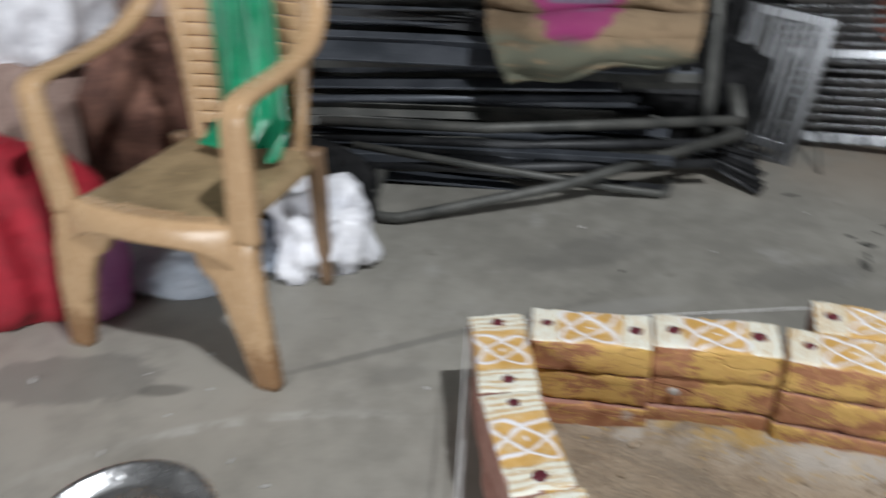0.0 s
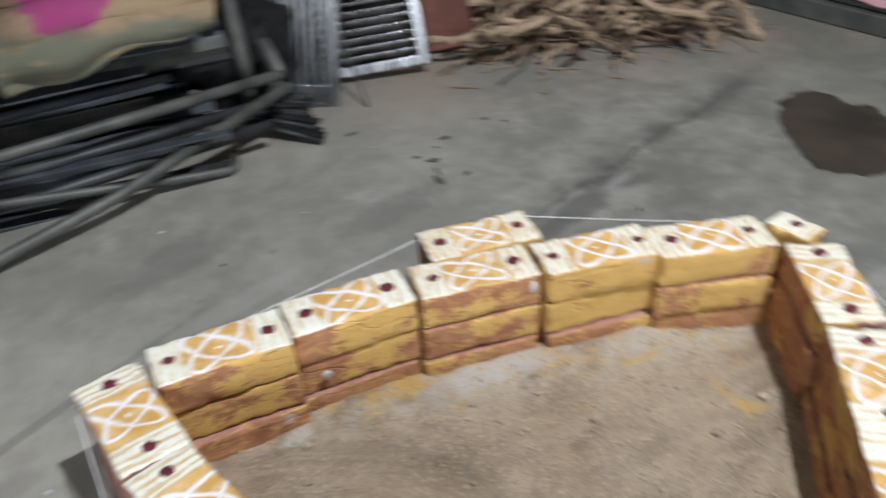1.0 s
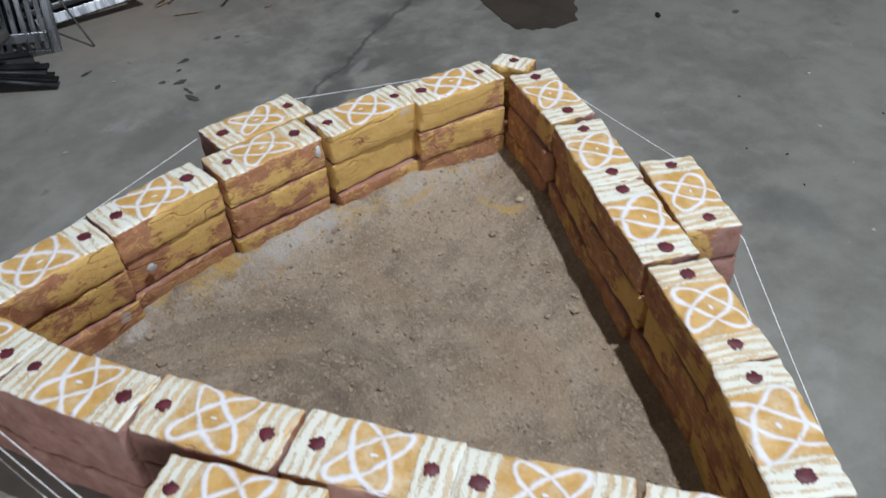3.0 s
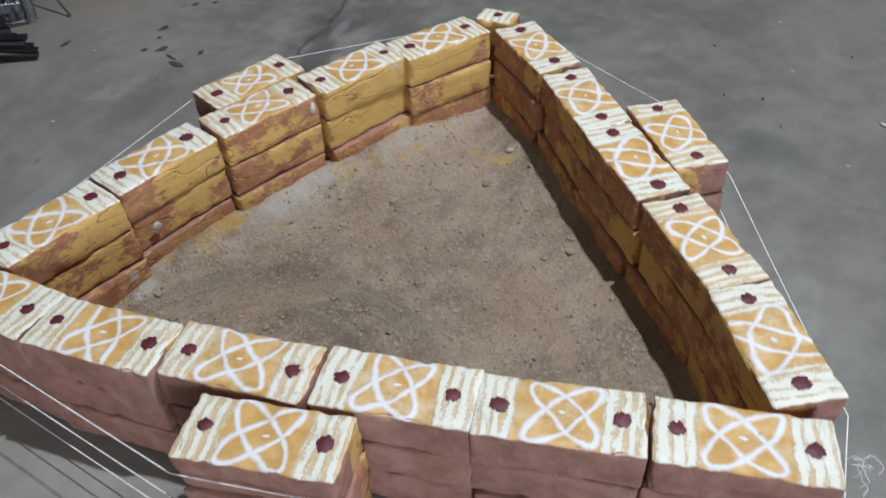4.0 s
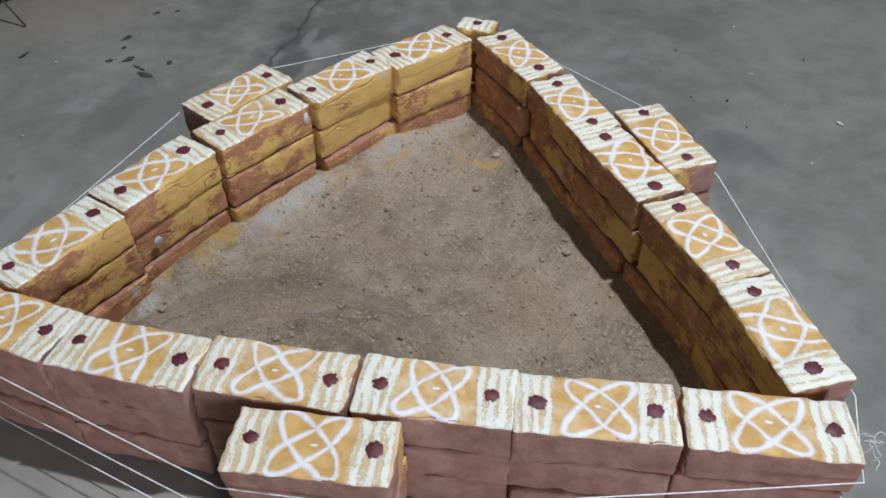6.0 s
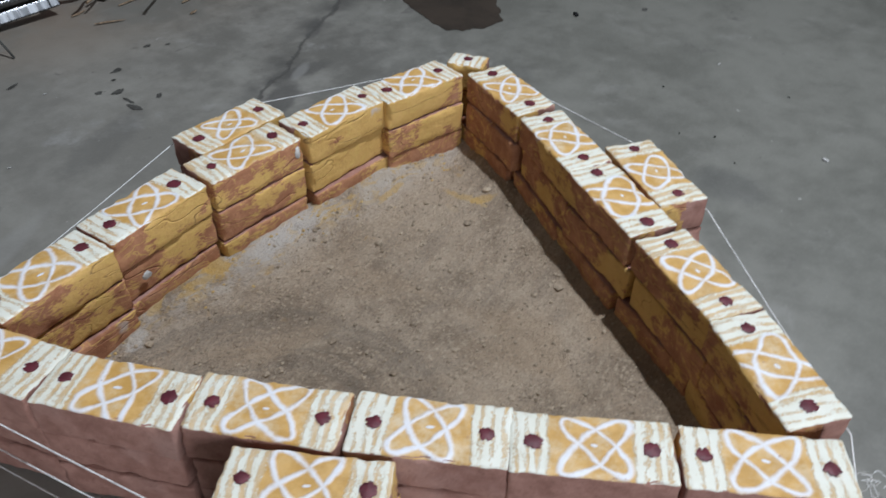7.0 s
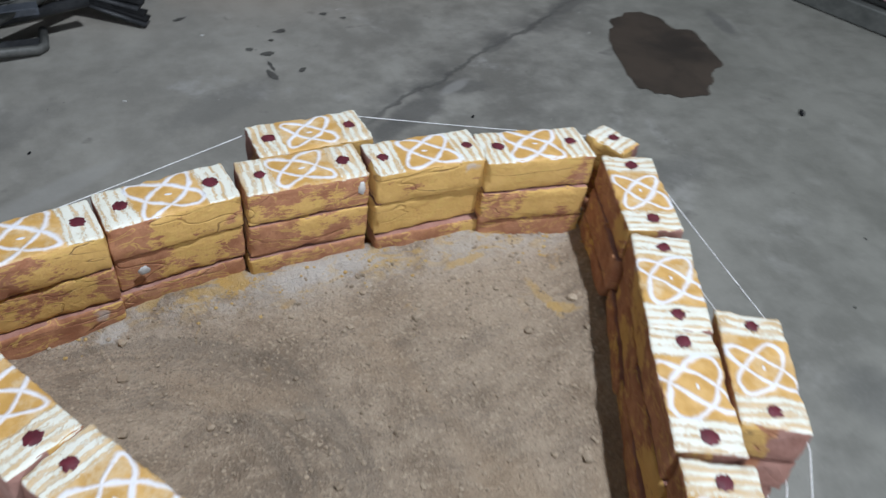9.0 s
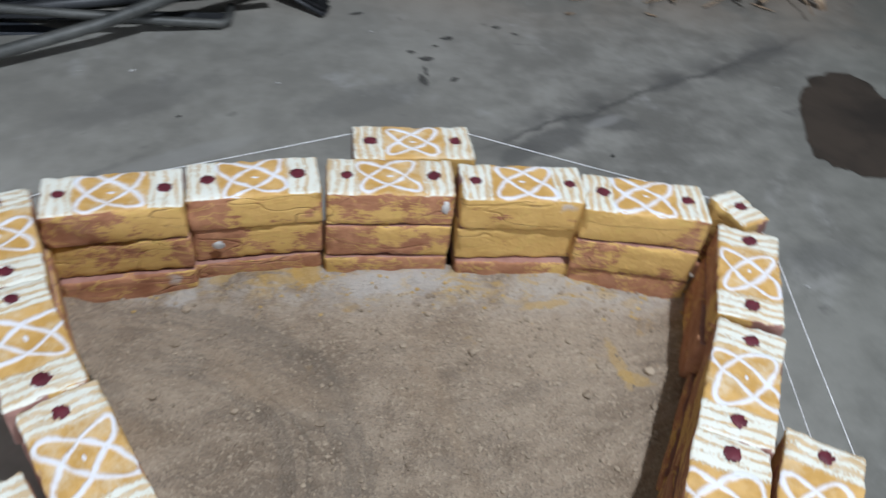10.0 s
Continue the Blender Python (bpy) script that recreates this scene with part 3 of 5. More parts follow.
# ---- mesh helpers ----
def rounded_box(bm, hx, hy, hz, r=0.004, nx=2, ny=2, nz=2, m=None):
    """A box of half sizes hx, hy, hz with rounded edges. Returns its vertices."""
    h = (hx, hy, hz)
    steps = []
    for half, n in zip(h, (nx, ny, nz)):
        q = min(r * 0.6, half * 0.45)
        inner = [-half + r + (2 * half - 2 * r) * i / n for i in range(n + 1)] if half > r else [0.0]
        steps.append([-half, -half + q] + inner + [half - q, half])
    verts = {}

    def vert(p):
        key = tuple(round(c, 6) for c in p)
        if key not in verts:
            core = Vector([max(-half + r, min(half - r, c)) if half > r else 0.0 for c, half in zip(p, h)])
            d = Vector(p) - core
            rr = min(r, *h)
            verts[key] = bm.verts.new(core + d.normalized() * rr if d.length > 1e-9 else core)
        return verts[key]

    for axis in range(3):
        u, v = (axis + 1) % 3, (axis + 2) % 3
        for side in (-1, 1):
            for i in range(len(steps[u]) - 1):
                for j in range(len(steps[v]) - 1):
                    quad = []
                    for a, b in ((i, j), (i + 1, j), (i + 1, j + 1), (i, j + 1)):
                        p = [0.0] * 3
                        p[axis], p[u], p[v] = side * h[axis], steps[u][a], steps[v][b]
                        quad.append(vert(p))
                    if len(set(quad)) == 4:
                        bm.faces.new(quad if side > 0 else quad[::-1])
    out = list(verts.values())
    if m is not None:
        bmesh.ops.transform(bm, matrix=m, verts=out)
    return out


def tube(bm, points, radius, sides=8, cap=True, flat=1.0):
    """A swept tube through points; radius may be a list."""
    pts = [Vector(p) for p in points]
    rings = []
    for i, p in enumerate(pts):
        d = (pts[min(i + 1, len(pts) - 1)] - pts[max(i - 1, 0)]).normalized()
        up = Vector((0, 0, 1)) if abs(d.z) < 0.9 else Vector((1, 0, 0))
        a = d.cross(up).normalized()
        b = a.cross(d)
        r = radius[i] if isinstance(radius, (list, tuple)) else radius
        rings.append([bm.verts.new(p + a * math.cos(2 * math.pi * k / sides) * r + b * math.sin(2 * math.pi * k / sides) * r * flat) for k in range(sides)])
    for one, two in zip(rings, rings[1:]):
        for k in range(sides):
            bm.faces.new((one[k], one[(k + 1) % sides], two[(k + 1) % sides], two[k]))
    if cap:
        bm.faces.new(rings[0][::-1])
        bm.faces.new(rings[-1])
    return rings


def sheet(bm, fn, nu, nv):
    """A grid of fn(u, v), u and v from 0 to 1."""
    grid = [[bm.verts.new(fn(i / nu, j / nv)) for j in range(nv + 1)] for i in range(nu + 1)]
    for i in range(nu):
        for j in range(nv):
            bm.faces.new((grid[i][j], grid[i + 1][j], grid[i + 1][j + 1], grid[i][j + 1]))
    return grid


def finish(bm, name, mats, smooth=True):
    bmesh.ops.recalc_face_normals(bm, faces=bm.faces[:])
    me = bpy.data.meshes.new(name)
    bm.to_mesh(me)
    bm.free()
    for mt in mats if isinstance(mats, (list, tuple)) else [mats]:
        me.materials.append(mt)
    if smooth:
        me.polygons.foreach_set("use_smooth", [True] * len(me.polygons))
    return me


def thing(name, bm, mats, label, category, group="", kind="", m=None, smooth=True):
    ob = new(name, finish(bm, name, mats, smooth))
    if m is not None:
        ob.matrix_world = m
    return tagged(ob, label, category, group, kind)


def root(name, m, label, category, group=""):
    ob = new(name)
    ob.matrix_world = m
    ob.empty_display_size = 0.05
    return tagged(ob, label, category, group)


def part(name, bm, mats, parent, label="", smooth=True, m=None):
    ob = new(name, bm if isinstance(bm, bpy.types.Mesh) else finish(bm, name, mats, smooth))
    ob.parent = parent
    if m is not None:
        ob.matrix_basis = m
    return tagged(ob, label)


def thick(ob, depth, offset=-1.0):
    mod = ob.modifiers.new("depth", "SOLIDIFY")
    mod.thickness, mod.offset = depth, offset
    return ob


def n3(x, y, z):
    return noise.noise(Vector((x, y, z)))


# ---- the hall ----
def slab(name, x0, x1, y0, y1, z0, z1, mt, label, category):
    bm = bmesh.new()
    rounded_box(bm, (x1 - x0) / 2, (y1 - y0) / 2, (z1 - z0) / 2, 0.004)
    return thing(name, bm, mt, label, category, kind="structure", m=pose((x0 + x1) / 2, (y0 + y1) / 2, (z0 + z1) / 2), smooth=False)


bm = bmesh.new()
sheet(bm, lambda u, v: (-5 + 10 * u, -6.5 + 9.5 * v, 0.0), 40, 38)
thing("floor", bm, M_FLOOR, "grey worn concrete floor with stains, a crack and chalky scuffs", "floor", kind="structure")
slab("wall_north", -5, 5, 2.75, 3.0, 0, 7.2, M_WALL, "plain limewashed wall behind the stored things", "wall")
# south wall, out of view, with an opening cut for the fill
slab("wall_south", -5, -2.85, -6.75, -6.5, 0, 7.2, M_WALL, "plain limewashed wall beside the opening added for the fill", "wall")
slab("wall_south", -0.95, 5, -6.75, -6.5, 0, 7.2, M_WALL, "plain limewashed wall beside the opening added for the fill", "wall")
slab("wall_south", -2.85, -0.95, -6.75, -6.5, 2.4, 7.2, M_WALL, "plain limewashed wall over the opening added for the fill", "wall")
slab("wall_west", -5.25, -5, -6.5, 2.75, 0, 7.2, M_WALL, "plain limewashed wall of the hall", "wall")
slab("wall_east", 5, 5.25, -6.5, 2.75, 0, 7.2, M_WALL, "plain limewashed wall of the hall", "wall")
slab("ceiling", -5, 5, -6.5, 2.75, 7.2, 7.4, M_WALL, "plain pale ceiling of the hall", "ceiling")


def puddle(name, x, y, ax, ay, turn, seed, label, h=0.0025, lobes=0.42, box=1.0, mt=None):
    bm = bmesh.new()
    n = 132
    rings = []
    for f, z in ((1.0, 0.0006), (0.94, h), (0.5, h)):
        ring = []
        for k in range(n):
            a = 2 * math.pi * k / n
            w = 1 + lobes * n3(math.cos(a) * 1.3 + seed, math.sin(a) * 1.3, seed) + lobes * 0.32 * n3(math.cos(a) * 4 + seed, math.sin(a) * 4, 0) + lobes * 0.12 * n3(math.cos(a) * 11, math.sin(a) * 11 + seed, 2)
            ring.append(bm.verts.new((ax * w * f * math.copysign(abs(math.cos(a)) ** box, math.cos(a)), ay * w * f * math.copysign(abs(math.sin(a)) ** box, math.sin(a)), z)))
        rings.append(ring)
    for one, two in zip(rings, rings[1:]):
        for k in range(n):
            bm.faces.new((one[k], one[(k + 1) % n], two[(k + 1) % n], two[k]))
    bm.faces.new(rings[-1])
    return thing(name, bm, mt or M_WET, label, "water", kind="structure", m=pose(x, y, 0.0015, 0, 0, turn))


puddle("puddle", 1.68, 0.64, 0.15, 0.235, -12, 5.3, "brown damp puddle with a ragged edge on the concrete", 0.0025, 0.34, 0.66)
for x, y, ax, ay, turn, seed in ((0.500, 0.765, 0.013, 0.032, 18, 1.0), (0.508, 0.815, 0.006, 0.03, 5, 3.0), (0.512, 0.88, 0.022, 0.014, 10, 2.0), (0.47, 0.915, 0.014, 0.010, -20, 7.0), (0.579, 1.004, 0.026, 0.010, 15, 4.0),
                                 (0.583, 0.775, 0.017, 0.008, 40, 5.0), (0.733, 1.086, 0.015, 0.009, 0, 6.0), (0.54, 0.955, 0.009, 0.007, 0, 8.0),
                                 (2.377, 0.319, 0.035, 0.02, 50, 12.0), (2.098, 0.093, 0.02, 0.012, 30, 13.0), (0.315, 1.128, 0.026, 0.009, 20, 14.0), (0.785, 1.05, 0.010, 0.007, 0, 15.0)):
    puddle("wet_spot", x, y, ax * 0.8, ay * 0.8, turn, seed, "small dark damp spot on the concrete", 0.0007, 0.6, 1.0, M_DAMP)

# ---- the brick fire pit ----
BL, BW, BH = 0.1165, 0.054, 0.0365


def brick_mesh(seed, top, hx=BL, hy=BW, shift=0.0, inner=None):
    bm = bmesh.new()
    rounded_box(bm, hx, hy, BH, 0.0040, 26, 13, 8)
    for v in bm.verts:
        c = v.co.copy()
        d = Vector((n3(c.x * 14 + seed, c.y * 14, c.z * 14), n3(c.y * 14, c.z * 14 + seed, c.x * 14), n3(c.z * 14, c.x * 14, c.y * 14 + seed)))
        e = Vector((n3(c.x * 60 + seed, c.y * 60, c.z * 60), n3(c.y * 60, c.z * 60 + seed, c.x * 60), n3(c.z * 60, c.x * 60, c.y * 60 + seed)))
        gaps = sorted((hx - abs(c.x), hy - abs(c.y), BH - abs(c.z)))
        near = max(0.0, 1 - gaps[1] / 0.011)
        chip = near * (0.0015 + 0.012 * max(0.0, n3(c.x * 30 + seed, c.y * 30 + seed, c.z * 30) - 0.05) + 0.004 * max(0.0, n3(c.x * 110, c.y * 110 + seed, c.z * 110)))
        v.co += d * Vector((0.0019, 0.0019, 0.0010 if top else 0.0017)) + e * (0.0008 + 0.0012 * near) - c.normalized() * chip
        # a shallow groove along the side where the mould met
        if abs(c.y) > hy - 0.002 and abs(c.z) < BH - 0.008:
            v.co.y -= math.copysign(0.0022 * math.exp(-((c.z - 0.006 * n3(c.x * 9, seed, 2) - 0.006) / 0.0035) ** 2) * max(0.0, n3(c.x * 12 + seed, seed, 1) + 0.1), c.y)
    bm.normal_update()
    for f in bm.faces:
        n = f.normal
        f.material_index = 2 if top and n.z > 0.55 else (1 if n.y > 0.4 or (abs(n.x) > 0.5 and f.calc_center_median().y > 0) else 0)
    if shift:
        bmesh.ops.translate(bm, vec=(shift, 0, 0), verts=bm.verts[:])
    return finish(bm, "brick", [M_BRICK, inner or M_SMEAR, M_PAINT])


def dot_mesh(seed, r):
    bm = bmesh.new()
    n = 48
    rim = [bm.verts.new((math.cos(2 * math.pi * k / n) * r * (1 + 0.28 * n3(math.cos(2 * math.pi * k / n) * 2.2, math.sin(2 * math.pi * k / n) * 2.2, seed) + 0.36 * n3(math.cos(2 * math.pi * k / n) * 5, math.sin(2 * math.pi * k / n) * 5, seed)), math.sin(2 * math.pi * k / n) * r * 0.95 * (1 + 0.34 * n3(math.cos(2 * math.pi * k / n) * 6, math.sin(2 * math.pi * k / n) * 6, seed + 3) + 0.28 * n3(math.cos(2 * math.pi * k / n) * 2.2 + 5, math.sin(2 * math.pi * k / n) * 2.2, seed)), 0.0)) for k in range(n)]
    ring = [bm.verts.new((v.co.x * 0.8, v.co.y * 0.8, 0.0008)) for v in rim]
    for k in range(n):
        bm.faces.new((rim[k], rim[(k + 1) % n], ring[(k + 1) % n], ring[k]))
    bm.faces.new(ring)
    return finish(bm, "paint_dot", M_DOT)


TOPS = [brick_mesh(i * 7.3 + 1, True) for i in range(8)]
LOWS = [brick_mesh(i * 5.9 + 60, False) for i in range(10)]
TOPS_DULL = [brick_mesh(i * 7.3 + 141, True, inner=M_DULL) for i in range(5)]
LOWS_DULL = [brick_mesh(i * 5.9 + 191, False, inner=M_DULL) for i in range(6)]
DOTS = [dot_mesh(i * 3.7, r) for i, r in enumerate((0.0108, 0.012, 0.013, 0.014, 0.0125, 0.0115))]
rng = random.Random(4)
pit = root("brick_fire_pit", pose(0.4, -0.4, 0), "triangular fire pit of stacked bricks with painted tops", "fire pit")

# name: the two paint dots of the brick's top (x, y, x, y), in the order along each wall, outer side to the left of the way back
WALLS = {
    "back": [(-0.166, -0.030, 0.001, 0.001), (0.070, 0.024, 0.225, 0.049), (0.312, 0.050, 0.471, 0.054), (0.546, 0.045, 0.723, 0.046), (0.782, 0.022, 0.939, 0.004)],
    "back_spur": [(0.354, 0.157, 0.518, 0.168)],
    "side": [(1.019, -0.103, 0.967, -0.259), (0.939, -0.334, 0.868, -0.482), (0.841, -0.535, 0.768, -0.696), (0.743, -0.763, 0.674, -0.909), (0.641, -0.967, 0.552, -1.105)],
    "side_spur": [(0.970, -0.541, 0.890, -0.691)],
    "front": [(-0.191, -0.212, -0.258, -0.057), (-0.081, -0.416, -0.165, -0.269), (0.052, -0.606, -0.039, -0.465), (0.191, -0.795, 0.098, -0.664), (0.327, -0.980, 0.227, -0.850), (0.471, -1.173, 0.369, -1.037)],
    "front_spur": [(0.013, -0.742, -0.089, -0.604)],
}
TOP_Z = 0.2255
outer = {}


# slants of the two white loops on a top, in quarter turns, where they are not alike
SLANTS = {"front": [(0.5, 0.6), (0.51, 0.70), (0.48, 0.49), (0.50, 0.64), (0.485, 0.53), (0.465, 0.475)], "front_spur": [(0.53, 0.545)],
          "side": [(0.50, 0.42), (0.62, 0.33), (0.63, 0.31), (0.44, 0.58), (0.62, 0.36)], "side_spur": [(0.62, 0.34)],
          "back": [(0.50, 0.42), (0.52, 0.38), (0.48, 0.41), (0.46, 0.44), (0.44, 0.46)], "back_spur": [(0.46, 0.44)]}
# ochre on the inner faces, top brick first, and the end it leans to (under a half: away from the brick's own x)
SMEARS = {"back": [((0.62, 0.2), (0.52, 0.4), (0.50, 0.6)), ((0.46, 0.2), (0.44, 0.2), (0.30, 0.3)), ((0.36, 0.5), (0.56, 0.3), (0.34, 0.7)), ((0.58, 0.6), (0.66, 0.5), (0.30, 0.5)), ((0.64, 0.6), (0.54, 0.4), (0.36, 0.3))]}


def lay(x0, y0, x1, y1, tops, lows, slant=(0.5, 0.5), smear=((0.5, 0.5),) * 3, hx=BL, slip=0.0):
    """A stack of three bricks whose top one bears its dots at the two places."""
    mid = Vector(((x0 + x1) / 2, (y0 + y1) / 2))
    way = (Vector((x1, y1)) - Vector((x0, y0))).normalized()
    ang = math.degrees(math.atan2(way.y, way.x)) + 180
    for level in (2, 1, 0):
        j = 0.0 if level == 2 else 0.0065
        z = TOP_Z - BH - (2 - level) * 0.0752
        me = tops[rng.randrange(len(tops))] if level == 2 else lows[rng.randrange(len(lows))]
        at = mid + way * slip * (0.0, 1.0, -0.6)[2 - level]
        m = pose(at.x + rng.uniform(-j, j) - 0.4, at.y + rng.uniform(-j, j) + 0.4, z, rng.uniform(-0.5, 0.5), rng.uniform(-0.5, 0.5), ang + rng.uniform(-1, 1) * (0 if level == 2 else 2.0))
        brick = part("brick", me, None, pit, "red brick, top painted ochre with cream strokes and white loops" if level == 2 else "", m=m)
        brick.color = (*slant, *smear[2 - level])
        if level == 2:
            gap = math.hypot(x1 - x0, y1 - y0) / 2
            for sx in (-gap, gap) if hx == BL else (0.10,):
                part("paint_dot", DOTS[rng.randrange(len(DOTS))], None, brick, "maroon paint dot", m=pose(sx, rng.uniform(-0.002, 0.002), BH + 0.0012, 0, 0, rng.uniform(0, 360)))
    side = Vector((-way.y, way.x))
    return mid, way, side


for wall, rows in WALLS.items():
    for i, row in enumerate(rows):
        smear = SMEARS[wall][i] if wall in SMEARS else tuple((rng.uniform(0.4, 0.6), rng.uniform(0.3, 0.7)) for _ in range(3))
        mid, way, side = lay(*row, TOPS_DULL if "side" in wall else TOPS, LOWS_DULL if "side" in wall else LOWS, SLANTS[wall][i], smear, slip=0.014 if wall == "side" else 0.0)
        outer.setdefault(wall, []).append((mid - way * BL + side * BW, mid + way * BL + side * BW))
# the short piece at the far corner
SHORT = [brick_mesh(200 + i, i == 0, 0.048, 0.032, 0.10) for i in range(2)]
cut = (Vector((0.41, -0.91)) * 0.10)
lay(1.036 - 0.0082 + cut.x, -0.010 + 0.0182 + cut.y, 1.036 + 0.0082 + cut.x, -0.010 - 0.0182 + cut.y, SHORT[:1], SHORT[1:], hx=0.05)

def dab(x, y, z, sx, sz, turn, label):
    bm = bmesh.new()
    bmesh.ops.create_icosphere(bm, subdivisions=3, radius=1.0)
    for v in bm.verts:
        w = 1 + 0.35 * n3(v.co.x * 2.2 + x * 9, v.co.y, v.co.z * 2.2)
        v.co = Vector((v.co.x * sx * w, v.co.y * 0.0022, v.co.z * sz * w))
    part("lime_dab", bm, M_ASHGREY, pit, label, m=pose(x - 0.4, y + 0.4, z, 0, 0, turn))


dab(0.088, -0.034, 0.124, 0.010, 0.009, 9, "dab of white lime on the brick")
dab(0.492, 0.000, 0.196, 0.007, 0.015, 4, "dab of white lime on the brick")
dab(0.905, -0.345, 0.105, 0.012, 0.030, 65, "dab of white lime on the brick")

# ---- thread wound three times round the pit ----
def thread(name, points, r, label):
    cu = bpy.data.curves.new(name, "CURVE")
    cu.dimensions, cu.bevel_depth, cu.bevel_resolution = "3D", r, 1
    sp = cu.splines.new("POLY")
    sp.points.add(len(points) - 1)
    for p, q in zip(sp.points, points):
        p.co = (*q, 1)
    cu.materials.append(M_THREAD)
    return tagged(new(name, cu), label, "thread", "thread round the fire pit")


def sagging(a, b, n=8, sag=0.002):
    return [Vector(a).lerp(Vector(b), i / n) - Vector((0, 0, sag * math.sin(math.pi * i / n))) for i in range(n)]


for k, z in enumerate((0.190, 0.103, 0.037)):
    o = 0.0055
    ring = [outer["front"][0][1], outer["back"][0][0], outer["back_spur"][0][0], outer["back_spur"][0][1], (1.075, 0.03), outer["side"][0][0], outer["side_spur"][0][0], outer["side_spur"][0][1],
            outer["side"][-1][1], outer["front"][-1][0], outer["front_spur"][0][0], outer["front_spur"][0][1]]
    mid = Vector((0.42, -0.4))
    ring = [Vector(p) + (Vector(p) - mid).normalized() * o for p in ring]
    ring = [(p.x, p.y, z + 0.004 * n3(i, k, 3) + (0.012 if i in (2, 3) else 0.0)) for i, p in enumerate(ring)]
    ring = ring + ring[:1] if k == 0 else ring[4:] + ring[:1]
    pts = []
    for a, b in zip(ring, ring[1:]):
        pts += sagging(a, b)
    thread("cotton_thread", pts + [Vector(ring[-1])], 0.0011, "white cotton thread wound round the outside of the bricks")
for k in range(7):
    rg = random.Random(40 + k)
    p, pts = Vector((0.522 + rg.uniform(-0.01, 0.012), -1.215 + rg.uniform(-0.012, 0.012), 0.19)), []
    d = Vector((rg.uniform(0.1, 0.9), rg.uniform(-0.7, 0.2), rg.uniform(-0.3, 0.5)))
    for i in range(22):
        pts.append(p.copy())
        d = (d + Vector((rg.uniform(-0.6, 0.6), rg.uniform(-0.6, 0.6), rg.uniform(-0.55, 0.3)))).normalized()
        p += d * 0.0024
    thread("loose_thread_end", pts, 0.0005, "frayed white thread end at the corner of the bricks")

# ---- sandy earth inside ----
INNER = [Vector(p) for p in ((-0.275, 0.0), (1.045, 0.022), (0.555, -1.215))]


def sand_height(x, y):
    d = 9.0
    for a, b in zip(INNER, INNER[1:] + INNER[:1]):
        n = Vector((b.y - a.y, a.x - b.x)).normalized()
        d = min(d, n.dot(Vector((x, y)) - a))
    rim = math.exp(-max(d - 0.035, 0) / 0.05)
    near = 0.034 if y > -0.3 else 0.030
    z = 0.010 + near * rim + 0.008 * n3(x * 5, y * 5, 0) + 0.006 * n3(x * 16, y * 16, 1) + 0.0034 * n3(x * 48, y * 48, 2) + 0.0016 * n3(x * 110, y * 110, 4)
    for rad in (0.24, 0.31, 0.37, 0.62):
        q = math.hypot(x, y + 0.45)
        z += 0.003 * max(0.0, min(1.0, (x + 0.5 * y + 0.25) / 0.15)) * math.exp(-((q - rad - 0.02 * n3(x * 4, y * 4, rad)) / 0.012) ** 2)
    return max(z, 0.003), d


bm = bmesh.new()
cell, cols, rows_ = 0.0068, 198, 184
keep = {}
for i in range(cols):
    for j in range(rows_):
        x, y = -0.285 + i * cell, -1.22 + j * cell
        z, d = sand_height(x, y)
        if d > -0.004:
            keep[i, j] = bm.verts.new((x, y, z))
for (i, j), v in list(keep.items()):
    quad = [keep.get(q) for q in ((i, j), (i + 1, j), (i + 1, j + 1), (i, j + 1))]
    if all(quad):
        bm.faces.new(quad)
thing("sand_bed", bm, M_SAND, "loose grey-brown sandy earth heaped within the bricks", "sand", kind="stuff")
bm = bmesh.new()
rg = random.Random(9)
count = 0
while count < 1900:
    x, y = rg.uniform(-0.2, 0.98), rg.uniform(-1.1, -0.02)
    z, d = sand_height(x, y)
    if d < 0.05:
        continue
    r = rg.choice((0.0014, 0.0018, 0.0018, 0.0022, 0.0022, 0.003, 0.003, 0.0045)) if count % 70 else rg.uniform(0.005, 0.010)
    out = bmesh.ops.create_icosphere(bm, subdivisions=1, radius=r)["verts"]
    for v in out:
        v.co = Vector((v.co.x * rg.uniform(0.7, 1.3), v.co.y * rg.uniform(0.7, 1.3), v.co.z * 0.7)) + Vector((x, y, z + r * 0.25))
    count += 1
M_PEBBLE = plain_mat("earth_crumbs", (0.22, 0.17, 0.12), (0.42, 0.34, 0.25), 25, 0.95)
for f in bm.faces:
    f.material_index = 0
thing("earth_crumbs", bm, M_PEBBLE, "small crumbs and pebbles lying on the sandy earth", "pebbles", kind="stuff", smooth=False)
bm = bmesh.new()
for k in range(150):
    x, y = rg.choice((-0.06, 0.3, 0.53, 0.8, 0.92)) + rg.gauss(0, 0.06), -0.018 - 0.09 * rg.random() ** 2
    z, d = sand_height(x, y)
    r = rg.choice((0.0015, 0.002, 0.003, 0.004))
    out = bmesh.ops.create_icosphere(bm, subdivisions=1, radius=r)["verts"]
    for v in out:
        v.co = Vector((v.co.x * rg.uniform(0.7, 1.6), v.co.y * rg.uniform(0.7, 1.3), v.co.z * 0.6)) + Vector((x, y, z + r * 0.2))
M_OCHRE = plain_mat("dry_ochre_crumbs", (0.38, 0.245, 0.085), (0.52, 0.37, 0.16), 40, 0.95)
thing("ochre_crumbs", bm, M_OCHRE, "dry flakes of ochre paint fallen along the brick wall", "paint flakes", kind="stuff", smooth=False)

# ---- plastic armchair with a green sash ----
chair = root("plastic_armchair", pose(-1.02, 0.05, 0), "tan moulded plastic armchair, scuffed and dusty, on the concrete", "chair")
# chair space: x across, y to the back, seat 0.40 high


